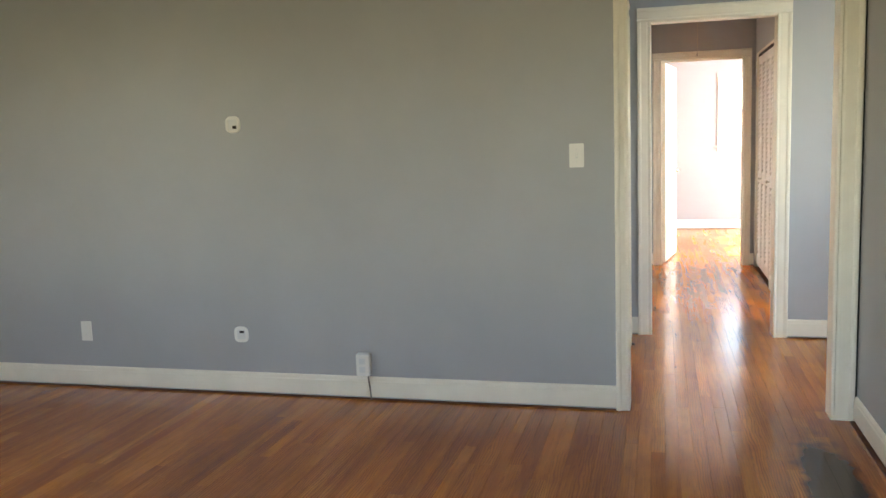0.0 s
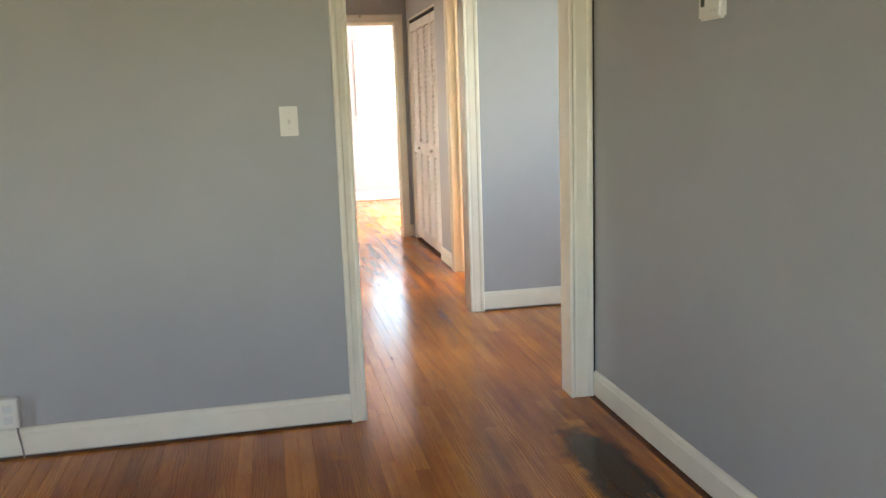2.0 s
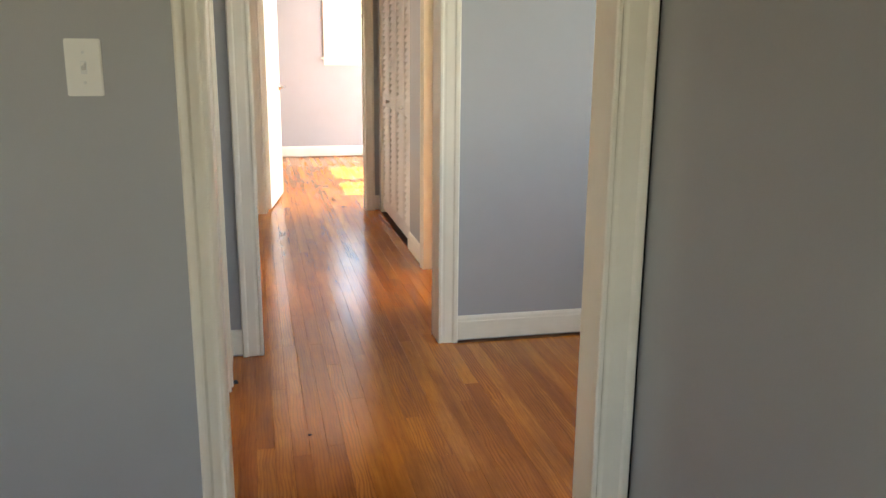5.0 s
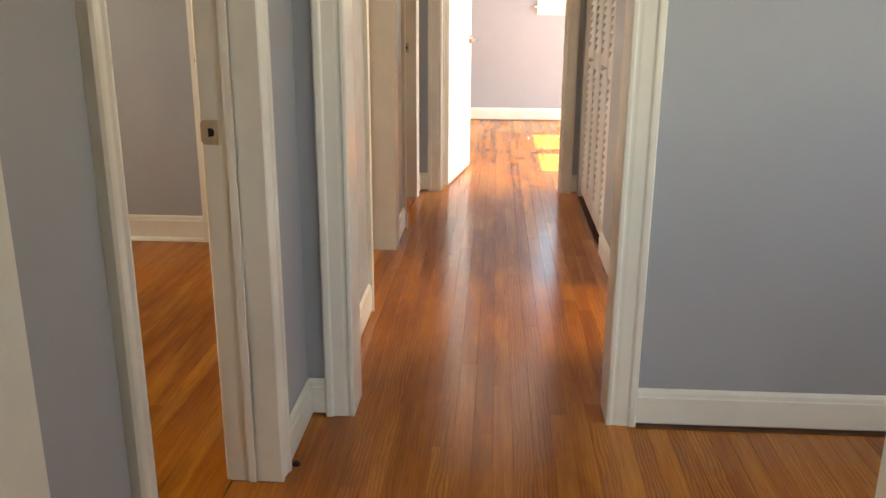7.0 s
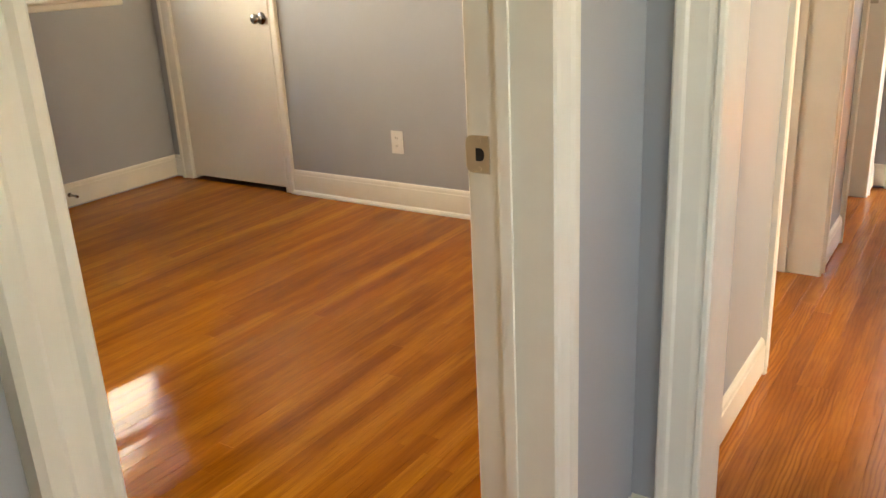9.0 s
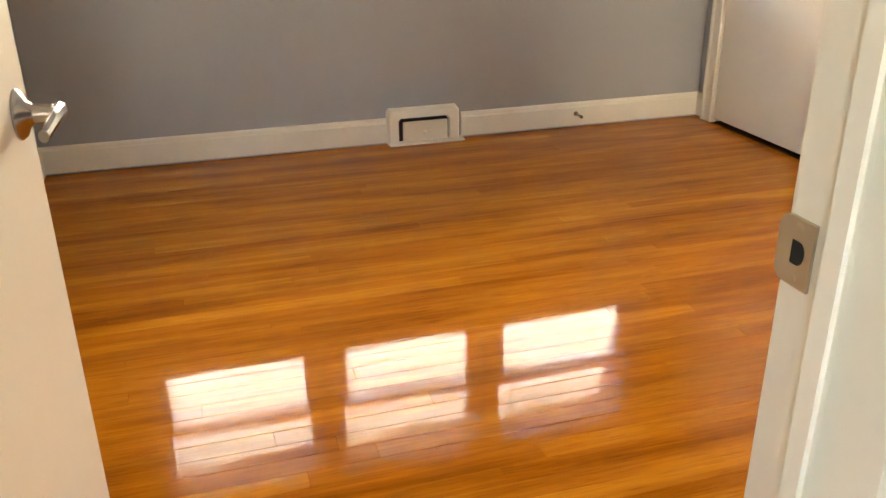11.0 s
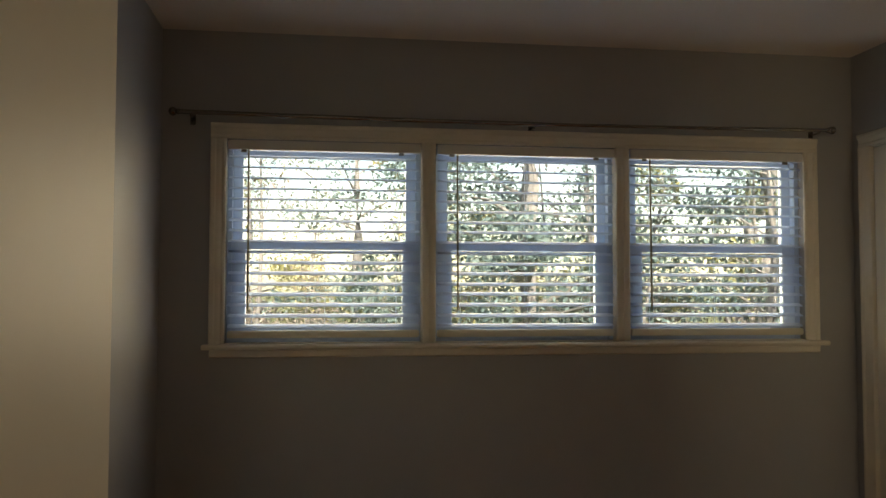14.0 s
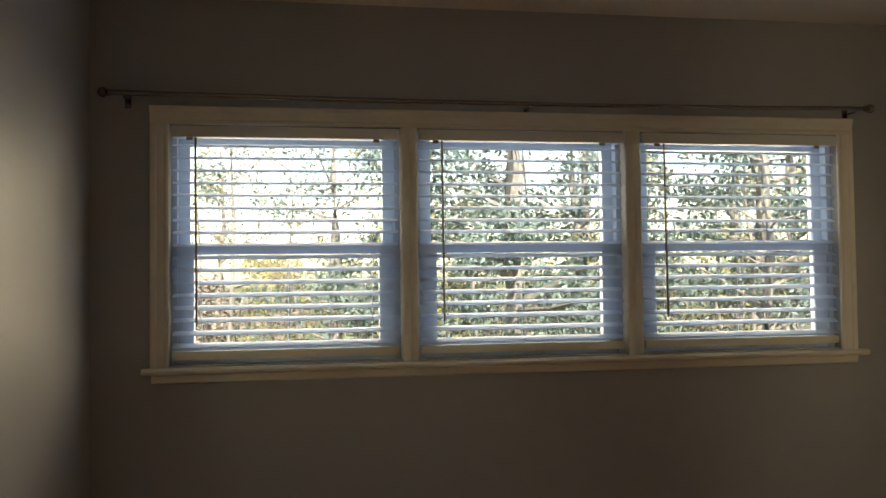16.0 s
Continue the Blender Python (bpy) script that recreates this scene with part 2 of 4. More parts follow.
    dl = t.nodes.new("ShaderNodeVectorMath"); dl.operation = "LENGTH"; L(ds.outputs[0], dl.inputs[0])
    sn = node(t, "ShaderNodeTexNoise", Scale=9.0, Detail=4.0)
    L(pos.outputs["Position"], sn.inputs["Vector"])
    sa = t.nodes.new("ShaderNodeMath"); sa.operation = "ADD"; L(dl.outputs["Value"], sa.inputs[0]); L(sn.outputs["Fac"], sa.inputs[1])
    bl = t.nodes.new("ShaderNodeMapRange"); bl.inputs["From Min"].default_value = 1.25; bl.inputs["From Max"].default_value = 1.62
    bl.inputs["To Min"].default_value = 0.9; bl.inputs["To Max"].default_value = 0.0
    L(sa.outputs[0], bl.inputs["Value"])
    mix3 = t.nodes.new("ShaderNodeMix"); mix3.data_type = "RGBA"; mix3.inputs[7].default_value = (0.022, 0.017, 0.013, 1)
    L(bl.outputs[0], mix3.inputs[0]); L(mul2.outputs[2], mix3.inputs[6])
    # worn-through lengths of single strips, where the bare wood has darkened
    wc = t.nodes.new("ShaderNodeCombineXYZ")
    wx = t.nodes.new("ShaderNodeMath"); wx.operation = "MULTIPLY"; wx.inputs[1].default_value = 3.0; L(sep.outputs["X"], wx.inputs[0])
    wl = t.nodes.new("ShaderNodeMath"); wl.operation = "MULTIPLY"; wl.inputs[1].default_value = 1.1; L(sep.outputs["Y"], wl.inputs[0])
    wz = t.nodes.new("ShaderNodeMath"); wz.operation = "MULTIPLY"; wz.inputs[1].default_value = 0.022; L(shift.outputs[0], wz.inputs[0])
    L(wx.outputs[0], wc.inputs[0]); L(wl.outputs[0], wc.inputs[1]); L(wz.outputs[0], wc.inputs[2])
    bare = node(t, "ShaderNodeTexNoise", Scale=1.0, Detail=5.0, Roughness=0.68, Distortion=0.3)
    L(wc.outputs[0], bare.inputs["Vector"])
    br = t.nodes.new("ShaderNodeMapRange"); br.inputs["From Min"].default_value = 0.47; br.inputs["From Max"].default_value = 0.70
    br.inputs["To Min"].default_value = 0.0; br.inputs["To Max"].default_value = blotch
    L(bare.outputs["Fac"], br.inputs["Value"])
    aged = t.nodes.new("ShaderNodeMix"); aged.data_type = "RGBA"; aged.blend_type = "MULTIPLY"; aged.inputs[7].default_value = (0.40, 0.33, 0.30, 1)
    L(br.outputs[0], aged.inputs[0]); L(mix3.outputs[2], aged.inputs[6])
    L(aged.outputs[2], b.inputs["Base Color"])
    # varnish: glossy, unevenly worn
    wear = node(t, "ShaderNodeTexNoise", Scale=3.0, Detail=5.0, Roughness=0.6)
    L(pos.outputs["Position"], wear.inputs["Vector"])
    rr = t.nodes.new("ShaderNodeMapRange"); rr.inputs["To Min"].default_value = gloss[0]; rr.inputs["To Max"].default_value = gloss[1]
    L(wear.outputs["Fac"], rr.inputs["Value"]); L(rr.outputs[0], b.inputs["Roughness"])
    b.inputs["Specular IOR Level"].default_value = specular
    wav = node(t, "ShaderNodeTexNoise", Scale=1.0, Detail=2.0)
    wm = t.nodes.new("ShaderNodeMapping"); wm.inputs["Scale"].default_value = (26, 3.5, 1)
    L(pos.outputs["Position"], wm.inputs["Vector"]); L(wm.outputs[0], wav.inputs["Vector"])
    ha = t.nodes.new("ShaderNodeMath"); ha.operation = "MULTIPLY_ADD"; ha.inputs[1].default_value = 0.05
    L(grain.outputs["Fac"], ha.inputs[0]); L(wav.outputs["Fac"], ha.inputs[2])
    bp = node(t, "ShaderNodeBump", Strength=0.10, Distance=0.002)
    L(ha.outputs[0], bp.inputs["Height"]); L(bp.outputs["Normal"], b.inputs["Normal"])
    return m


FLOOR = wood_floor("varnished_strip_floor", ((0.480, 0.150, 0.0110), (0.540, 0.180, 0.0140), (0.590, 0.206, 0.0170), (0.640, 0.238, 0.0210)), (0.02, 0.07), 0.11, 0.66, 0.16, 0.0, 0.35)
FLOOR_WORN = wood_floor("worn_strip_floor", ((0.520, 0.162, 0.0180), (0.610, 0.200, 0.0240), (0.680, 0.234, 0.0300), (0.760, 0.280, 0.0400)), (0.11, 0.26), 0.42, 0.50, 0.60, 0.14, 0.50)


def natural(name, low, high, scale, rough=0.7, bump=0.3):
    """Bark, leaves, soil: two tones mixed by noise, varied piece by piece."""
    m, t, b = material(name, low, rough)
    pos = t.nodes.new("ShaderNodeNewGeometry")
    n = node(t, "ShaderNodeTexNoise", Scale=scale, Detail=4.0)
    t.links.new(pos.outputs["Position"], n.inputs["Vector"])
    mean = t.nodes.new("ShaderNodeMath"); mean.operation = "MULTIPLY_ADD"; mean.inputs[1].default_value = 0.6; mean.inputs[2].default_value = -0.1
    t.links.new(pos.outputs["Random Per Island"], mean.inputs[0])
    s = t.nodes.new("ShaderNodeMath"); s.operation = "ADD"
    t.links.new(n.outputs["Fac"], s.inputs[0]); t.links.new(mean.outputs[0], s.inputs[1])
    r = t.nodes.new("ShaderNodeValToRGB")
    r.color_ramp.elements[0].position, r.color_ramp.elements[1].position = 0.3, 1.0
    r.color_ramp.elements[0].color, r.color_ramp.elements[1].color = (*low, 1), (*high, 1)
    t.links.new(s.outputs[0], r.inputs["Fac"]); t.links.new(r.outputs["Color"], b.inputs["Base Color"])
    bp = node(t, "ShaderNodeBump", Strength=bump, Distance=0.02)
    t.links.new(n.outputs["Fac"], bp.inputs["Height"]); t.links.new(bp.outputs["Normal"], b.inputs["Normal"])
    return m


LEAF = natural("green_leaf", (0.036, 0.068, 0.068), (0.140, 0.205, 0.210), 3.0, 0.45, 0.0)
LEAFY = natural("turning_leaf", (0.09, 0.105, 0.05), (0.25, 0.24, 0.11), 3.0, 0.5, 0.0)
BARK = natural("bark", (0.12, 0.12, 0.125), (0.28, 0.27, 0.28), 12.0, 0.9)
LEAFB = natural("dry_leaf", (0.09, 0.08, 0.075), (0.24, 0.21, 0.20), 3.0, 0.7, 0.0)
GRASS = natural("lawn", (0.05, 0.07, 0.025), (0.16, 0.16, 0.07), 2.0, 0.9)


# ---------------------------------------------------------------- builders
def add_box(bm, x0, y0, z0, x1, y1, z1):
    vs = [bm.verts.new(p) for p in ((x0, y0, z0), (x1, y0, z0), (x1, y1, z0), (x0, y1, z0), (x0, y0, z1), (x1, y0, z1), (x1, y1, z1), (x0, y1, z1))]
    for f in ((3, 2, 1, 0), (4, 5, 6, 7), (0, 1, 5, 4), (1, 2, 6, 5), (2, 3, 7, 6), (3, 0, 4, 7)):
        bm.faces.new([vs[i] for i in f])
    return vs


def box_bm(x0, y0, z0, x1, y1, z1, bevel=0.0):
    bm = bmesh.new()
    add_box(bm, min(x0, x1), min(y0, y1), min(z0, z1), max(x0, x1), max(y0, y1), max(z0, z1))
    if bevel:
        bmesh.ops.bevel(bm, geom=bm.edges[:], offset=bevel, segments=2, affect="EDGES", clamp_overlap=True)
    return bm


def finish(name, bm, mat, smooth=False):
    bmesh.ops.recalc_face_normals(bm, faces=bm.faces[:])
    me = bpy.data.meshes.new(name)
    bm.to_mesh(me)
    bm.free()
    me.materials.append(mat)
    if smooth:
        me.shade_smooth()
        me.set_sharp_from_angle(angle=radians(35))
    return new(name, me)


def world_of(ob):
    return ob.matrix_basis.copy() if ob.parent is None else world_of(ob.parent) @ ob.matrix_parent_inverse @ ob.matrix_basis


def part(name, bm, mat, parent, label="", smooth=False):
    ob = finish(name, bm, mat, smooth)
    ob.parent = parent
    ob.matrix_parent_inverse = world_of(parent).inverted()
    if label:
        tagged(ob, label)
    return ob


def empty(name, at, label="", category="", group="", kind=""):
    ob = new(name)
    ob.empty_display_size = 0.05
    ob.matrix_world = Matrix.Translation(at)
    ob.matrix_basis = Matrix.Translation(at)
    return tagged(ob, label, category, group, kind)


def structure(name, bm, mat, label="", smooth=False):
    return tagged(finish(name, bm, mat, smooth), label, "", "", "structure")


def place(axis, u, v, z):
    """u along the wall, v through it."""
    return (u, v, z) if axis == "x" else (v, u, z)


def extrude(bm, ring0, ring1):
    a = [bm.verts.new(p) for p in ring0]
    b = [bm.verts.new(p) for p in ring1]
    n = len(a)
    for i in range(n):
        bm.faces.new((a[i], a[(i + 1) % n], b[(i + 1) % n], b[i]))
    bm.faces.new(a[::-1])
    bm.faces.new(b)


def tube(bm, p, q, r0, r1=None, sides=12):
    p, q = Vector(p), Vector(q)
    r1 = r0 if r1 is None else r1
    turn = (q - p).to_track_quat("Z", "Y").to_matrix()
    def ring(c, r):
        return [c + turn @ Vector((r * math.cos(2 * math.pi * i / sides), r * math.sin(2 * math.pi * i / sides), 0)) for i in range(sides)]
    extrude(bm, ring(p, r0), ring(q, r1))


def pipe(bm, points, radii, sides=12):
    """One continuous tube through points."""
    pts = [Vector(p) for p in points]
    rings = []
    for i, p in enumerate(pts):
        way = (pts[min(i + 1, len(pts) - 1)] - pts[max(i - 1, 0)]).normalized()
        turn = way.to_track_quat("Z", "Y").to_matrix()
        rings.append([bm.verts.new(p + turn @ Vector((radii[i] * math.cos(2 * math.pi * k / sides), radii[i] * math.sin(2 * math.pi * k / sides), 0))) for k in range(sides)])
    for a, b in zip(rings, rings[1:]):
        for k in range(sides):
            bm.faces.new((a[k], a[(k + 1) % sides], b[(k + 1) % sides], b[k]))
    bm.faces.new(rings[0][::-1])
    bm.faces.new(rings[-1])


def lathe(bm, base, axis, profile, sides=20):
    """Rings of (distance along axis, radius) about a line."""
    base, axis = Vector(base), Vector(axis).normalized()
    turn = axis.to_track_quat("Z", "Y").to_matrix()
    rings = []
    for d, r in profile:
        rings.append([bm.verts.new(base + axis * d + turn @ Vector((r * math.cos(2 * math.pi * i / sides), r * math.sin(2 * math.pi * i / sides), 0))) for i in range(sides)])
    for a, b in zip(rings, rings[1:]):
        for i in range(sides):
            bm.faces.new((a[i], a[(i + 1) % sides], b[(i + 1) % sides], b[i]))
    bm.faces.new(rings[0][::-1])
    bm.faces.new(rings[-1])


H = 2.50


def wall(name, axis, u0, u1, v0, v1, openings=(), label="grey painted plaster wall", mat=None):
    """A wall along axis from u0 to u1, its faces at v0 and v1, with openings (a, b, sill, head)."""
    bm = bmesh.new()
    def seg(a, b, z0, z1):
        if b - a > 1e-4 and z1 - z0 > 1e-4:
            p, q = place(axis, a, v0, z0), place(axis, b, v1, z1)
            add_box(bm, min(p[0], q[0]), min(p[1], q[1]), z0, max(p[0], q[0]), max(p[1], q[1]), z1)
    at = u0
    for a, b, s, h in sorted(openings):
        seg(at, a, 0, H)
        seg(a, b, h, H)
        seg(a, b, 0, s)
        at = b
    seg(at, u1, 0, H)
    return structure(name, bm, mat or WALL, label)


def casing_profile(w):
    return [(0, 0), (0, 0.010), (0.004, 0.014), (0.012, 0.015), (0.017, 0.011), (0.022, 0.011), (0.03, 0.013), (w - 0.026, 0.015),
            (w - 0.020, 0.020), (w - 0.014, 0.021), (w - 0.005, 0.021), (w, 0.016), (w, 0)]


def casing(parent, axis, face, out, a, b, head, w, wl=None, wr=None, legs="lr", foot=0.0):
    """Moulded casing round an opening a..b on a wall face; out is +1 or -1, the way it stands proud."""
    wl, wr = wl or w, wr or w
    for side, edge, sgn, ww in (("l", a, -1, wl), ("r", b, 1, wr)):
        if side in legs:
            bm = bmesh.new()
            ring = [(edge + sgn * s, face + out * d) for s, d in casing_profile(ww)]
            extrude(bm, [place(axis, u, v, foot) for u, v in ring], [place(axis, u, v, head) for u, v in ring])
            part("casing_leg", bm, TRIM, parent)
    bm = bmesh.new()
    ring = [(head + 0.0005 + s, face + out * (d + 0.001)) for s, d in casing_profile(w)]
    lo, hi = a - (wl if "l" in legs else 0), b + (wr if "r" in legs else 0)
    extrude(bm, [place(axis, lo, v, z) for z, v in ring], [place(axis, hi, v, z) for z, v in ring])
    part("casing_head", bm, TRIM, parent)


def lining(parent, axis, v0, v1, a, b, head, stop_at=None, t=0.019):
    """Jambs and head that line an opening; the opening itself is a..b inside them."""
    lo, hi = min(v0, v1) - 0.002, max(v0, v1) + 0.002
    for u0, u1 in ((a - t, a), (b, b + t)):
        p, q = place(axis, u0, lo, 0), place(axis, u1, hi, head)
        part("jamb", box_bm(*p, *q, 0.0015), TRIM, parent)
    p, q = place(axis, a - t, lo, head), place(axis, b + t, hi, head + t)
    part("head_jamb", box_bm(*p, *q, 0.0015), TRIM, parent)
    if stop_at is not None:
        s0, s1 = stop_at
        for u0, u1 in ((a, a + 0.011), (b - 0.011, b)):
            p, q = place(axis, u0, s0, 0), place(axis, u1, s1, head - 0.011)
            part("door_stop", box_bm(*p, *q, 0.006), TRIM, parent, "", True)
        p, q = place(axis, a, s0, head - 0.011), place(axis, b, s1, head)
        part("door_stop", box_bm(*p, *q, 0.006), TRIM, parent, "", True)


def baseboard(axis, u0, u1, face, out, h=0.118, lift=0.011, shoe=False, edge=0.0):
    bm = bmesh.new()
    ring = [(lift, 0), (lift, 0.015), (h - 0.026, 0.015), (h - 0.022, 0.0125), (h - 0.010, 0.011), (h - 0.003, 0.007), (h, 0.002), (h, 0)]
    extrude(bm, [place(axis, u0, face + out * d, z) for z, d in ring], [place(axis, u1, face + out * d, z) for z, d in ring])
    ob = structure("baseboard", bm, TRIM, "cream-white painted wooden baseboard")
    if shoe:
        bm = bmesh.new()
        ring = [(0.001, 0.015), (0.001, 0.030), (0.010, 0.029), (0.018, 0.023), (0.021, 0.015)]
        extrude(bm, [place(axis, u0, face + out * d, z) for z, d in ring], [place(axis, u1, face + out * d, z) for z, d in ring])
        part("shoe_moulding", bm, TRIM, ob)
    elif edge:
        # thin dark brown strip on the floor at the board's foot
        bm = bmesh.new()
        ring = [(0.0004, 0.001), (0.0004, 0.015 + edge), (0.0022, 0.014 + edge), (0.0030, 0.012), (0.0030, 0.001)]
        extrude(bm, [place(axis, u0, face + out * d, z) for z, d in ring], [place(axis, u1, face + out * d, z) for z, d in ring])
        part("dark_edge", bm, EDGE, ob, "dark brown strip along the foot of the baseboard")
    return ob


# ---------------------------------------------------------------- plan
BY0, BY1 = 0.104, 3.458       # bedroom, its side walls
BX = -3.592                  # bedroom window wall
S = 0.1425
VX0, VX1 = -0.118, 0.008      # wall between bedroom and vestibule
CY0, CY1 = 1.625, 1.745       # cross wall of the hall
HX0, HX1 = 0.062, 1.100       # hall, its side walls
HE0, HE1 = 4.745, 4.860       # end wall of the hall
EY = 8.090                    # far wall of the end room
structure("floor", box_bm(-4.9, -5.8, -0.20, 3.15, EY + 0.15, -0.012), SUB, "dark subfloor under varnished strip flooring")
structure("ceiling", box_bm(-4.9, -5.8, H, 3.15, EY + 0.15, H + 0.12), CEIL, "off-white painted ceiling")

wall("wall_living_end", "x", -4.6, 1.075, 0.0, BY0, [(0.046, 0.985, 0, 2.06)])
wall("wall_living_side", "y", -5.65, 0.1, 1.075, 1.185)
# out of view; its opening is made for the living room's side fill
wall("wall_living_far", "y", -5.65, BY0, -4.75, -4.6, [(-4.1, -2.3, 0.85, 2.15)])
wall("wall_living_back", "x", -4.6, 1.075, -5.65, -5.5, [(-1.4, 1.0, 0.85, 2.15)])
wall("wall_vestibule_left", "y", BY0, CY0, VX0, VX1, [(0.468, 1.256, 0, 2.06)])
wall("wall_hall_cross", "x", VX0, 3.0, CY0, CY1, [(0.133, 0.928, 0, 2.06)])
wall("wall_hall_left", "y", CY1, HE0, VX0, HX0, [(2.551, 3.389, 0, 2.06), (3.84, 4.544, 0, 2.06)])
wall("wall_hall_right", "y", CY1, HE0, HX1, HX1 + 0.11, [(2.121, 2.889, 0, 2.06), (3.375, 4.66, 0, 2.065)])
wall("wall_hall_end", "x", -2.5, 3.0, HE0, HE1, [(0.197, 1.010, 0, 2.06)])
wall("wall_bedroom_closet", "x", BX, VX0, BY1, BY1 + 0.11, [(-3.459, -2.669, 0, 2.04)])
wall("wall_bedroom_window", "y", BY0, HE1, BX - 0.15, BX, [(0.25 + S, 3.045 + S, 1.08, 2.008)])
wall("wall_closet_back", "x", BX, -2.5, 4.12, 4.22)
wall("wall_side_room", "y", BY1 + 0.11, HE1, -2.62, -2.5)
wall("wall_kitchen", "x", 1.185, 3.0, -1.62, -1.5, [(1.4, 2.7, 1.0, 2.1)])
# y 0.25 to 1.0 is an unseen opening cut for the added fill
wall("wall_outer_right", "y", -1.62, EY + 0.15, 3.0, 3.15, [(-1.2, -0.5, 1.4, 2.1), (0.25, 1.0, 1.1, 2.1), (2.03, 2.73, 1.2, 1.62), (5.42, 6.20, 0.40, 2.06), (6.35, 7.20, 0.40, 2.06)])
wall("wall_bath_closet", "x", HX1 + 0.11, 3.0, 3.13, 3.23)
wall("wall_linen_back", "y", 3.23, HE0, 1.76, 1.84)
wall("wall_end_room", "x", -1.6, 3.0, EY, EY + 0.15, [(1.02, 2.60, 1.14, 2.05)])
wall("wall_end_room_side", "y", HE1, EY + 0.15, -1.75, -1.6)

# ---------------------------------------------------------------- openings
f = empty("trim", (0.5, 0.04, 0), "wide cased opening with cream-painted moulded casings", "", "", "structure")
lining(f, "x", 0.0, BY0, 0.065, 0.966, 2.04)
casing(f, "x", 0.0, -1, 0.065, 0.966, 2.045, 0.066, None, 0.101)
part("open_joint", box_bm(1.0675, -0.010, 0.10, 1.0748, -0.0005, 2.10), DARK, f, "dark open joint beside the side wall")
casing(f, "x", BY0, 1, 0.065, 0.966, 2.045, 0.066)
f = empty("trim", (0.53, 1.66, 0), "cased hall opening with cream-painted moulded casings", "", "", "structure")
lining(f, "x", CY0, CY1, 0.150, 0.909, 2.04)
casing(f, "x", CY0, -1, 0.150, 0.909, 2.045, 0.088)
casing(f, "x", CY1, 1, 0.150, 0.909, 2.045, 0.080)


pi_8 = math.pi / 8


def strike(parent, axis, u, v, z, out):
    """Strike plate with a dark latch hole on a jamb; out is the way the jamb faces along u."""
    lip = 1 if v > 0.5 else -1          # the rounded lip lies on the room side

    def outline(points, depth):
        return [place(axis, u + out * depth, v + lip * a, z + h) for a, h in points]
    ring = [(-0.017, -0.029), (-0.017, 0.029), (0.010, 0.029)]
    ring += [(0.012 + 0.012 * math.sin(k * pi_8), 0.017 + 0.012 * math.cos(k * pi_8)) for k in range(5)]
    ring += [(0.012 + 0.012 * math.cos(k * pi_8), -0.017 - 0.012 * math.sin(k * pi_8)) for k in range(5)] + [(0.010, -0.029)]
    bm = bmesh.new()
    extrude(bm, outline(ring, 0.0), outline(ring, 0.003))
    sp = part("strike_plate", bm, BRASS, parent, "worn metal strike plate")
    hole = [(0.006, -0.010), (0.006, 0.010)] + [(-0.002 - 0.007 * math.sin(k * pi_8), 0.010 * math.cos(k * pi_8)) for k in range(9)]
    bm = bmesh.new()
    extrude(bm, outline(hole, 0.0005), outline(hole, 0.0036))
    part("latch_hole", bm, DARK, sp)
    for dz in (-0.022, 0.022):
        bm = bmesh.new()
        a = place(axis, u + out * 0.002, v, z + dz)
        lathe(bm, a, place(axis, out, 0, 0), [(0, 0.004), (0.0015, 0.004), (0.002, 0.002)], 10)
        part("screw", bm, BRASS, sp)


f = empty("door_1", (-0.055, 0.85, 0), "cream-painted bedroom door frame with strike plate", "", "", "structure")
lining(f, "y", VX0, VX1, 0.487, 1.237, 2.04, (-0.073, -0.042))
casing(f, "y", VX1, 1, 0.487, 1.237, 2.045, 0.066, None, 0.072)
casing(f, "y", VX0, -1, 0.481, 1.243, 2.051, 0.066)
strike(f, "y", 1.237, -0.104, 0.925, -1)
f = empty("door_2", (-0.03, 2.95, 0), "cream-painted second bedroom door frame", "", "", "structure")
lining(f, "y", VX0, HX0, 2.570, 3.370, 2.04, (-0.080, -0.043))
casing(f, "y", HX0, 1, 2.570, 3.370, 2.045, 0.066)
f = empty("door_3", (-0.03, 4.15, 0), "cream-painted door frame at the hall's end", "", "", "structure")
lining(f, "y", VX0, HX0, 3.859, 4.525, 2.04, (-0.080, -0.043))
casing(f, "y", HX0, 1, 3.859, 4.525, 2.045, 0.062)
strike(f, "y", 4.525, 0.01, 0.93, -1)
f = empty("door_4", (0.60, 4.76, 0), "cream-painted door frame of the sunlit end room", "", "", "structure")
lining(f, "x", HE0, HE1, 0.216, 0.991, 2.04, (HE0 + 0.035, HE0 + 0.070))
casing(f, "x", HE0, -1, 0.216, 0.991, 2.045, 0.075, 0.090, 0.072)
casing(f, "x", HE1, 1, 0.216, 0.991, 2.045, 0.07)
f = empty("door_5", (HX1 + 0.05, 2.48, 0), "cream-painted bathroom door frame with strike plate", "", "", "structure")
lining(f, "y", HX1, HX1 + 0.11, 2.140, 2.870, 2.04, (HX1 + 0.04, HX1 + 0.075))
casing(f, "y", HX1, -1, 2.140, 2.870, 2.045, 0.066)
strike(f, "y", 2.870, HX1 + 0.09, 0.93, -1)
f = empty("door_6", (-3.06, BY1, 0), "cream-painted closet door frame", "", "", "structure")
lining(f, "x", BY1, BY1 + 0.11, -3.44, -2.688, 2.022)
casing(f, "x", BY1, -1, -3.44, -2.688, 2.027, 0.066, 0.085, 0.066)
f = empty("trim", (HX1 + 0.05, 3.97, 0), "painted lining of the hall closet with a dark door track", "", "", "structure")
lining(f, "y", HX1 + 0.002, HX1 + 0.11, 3.389, 4.646, 2.05, None, 0.014)
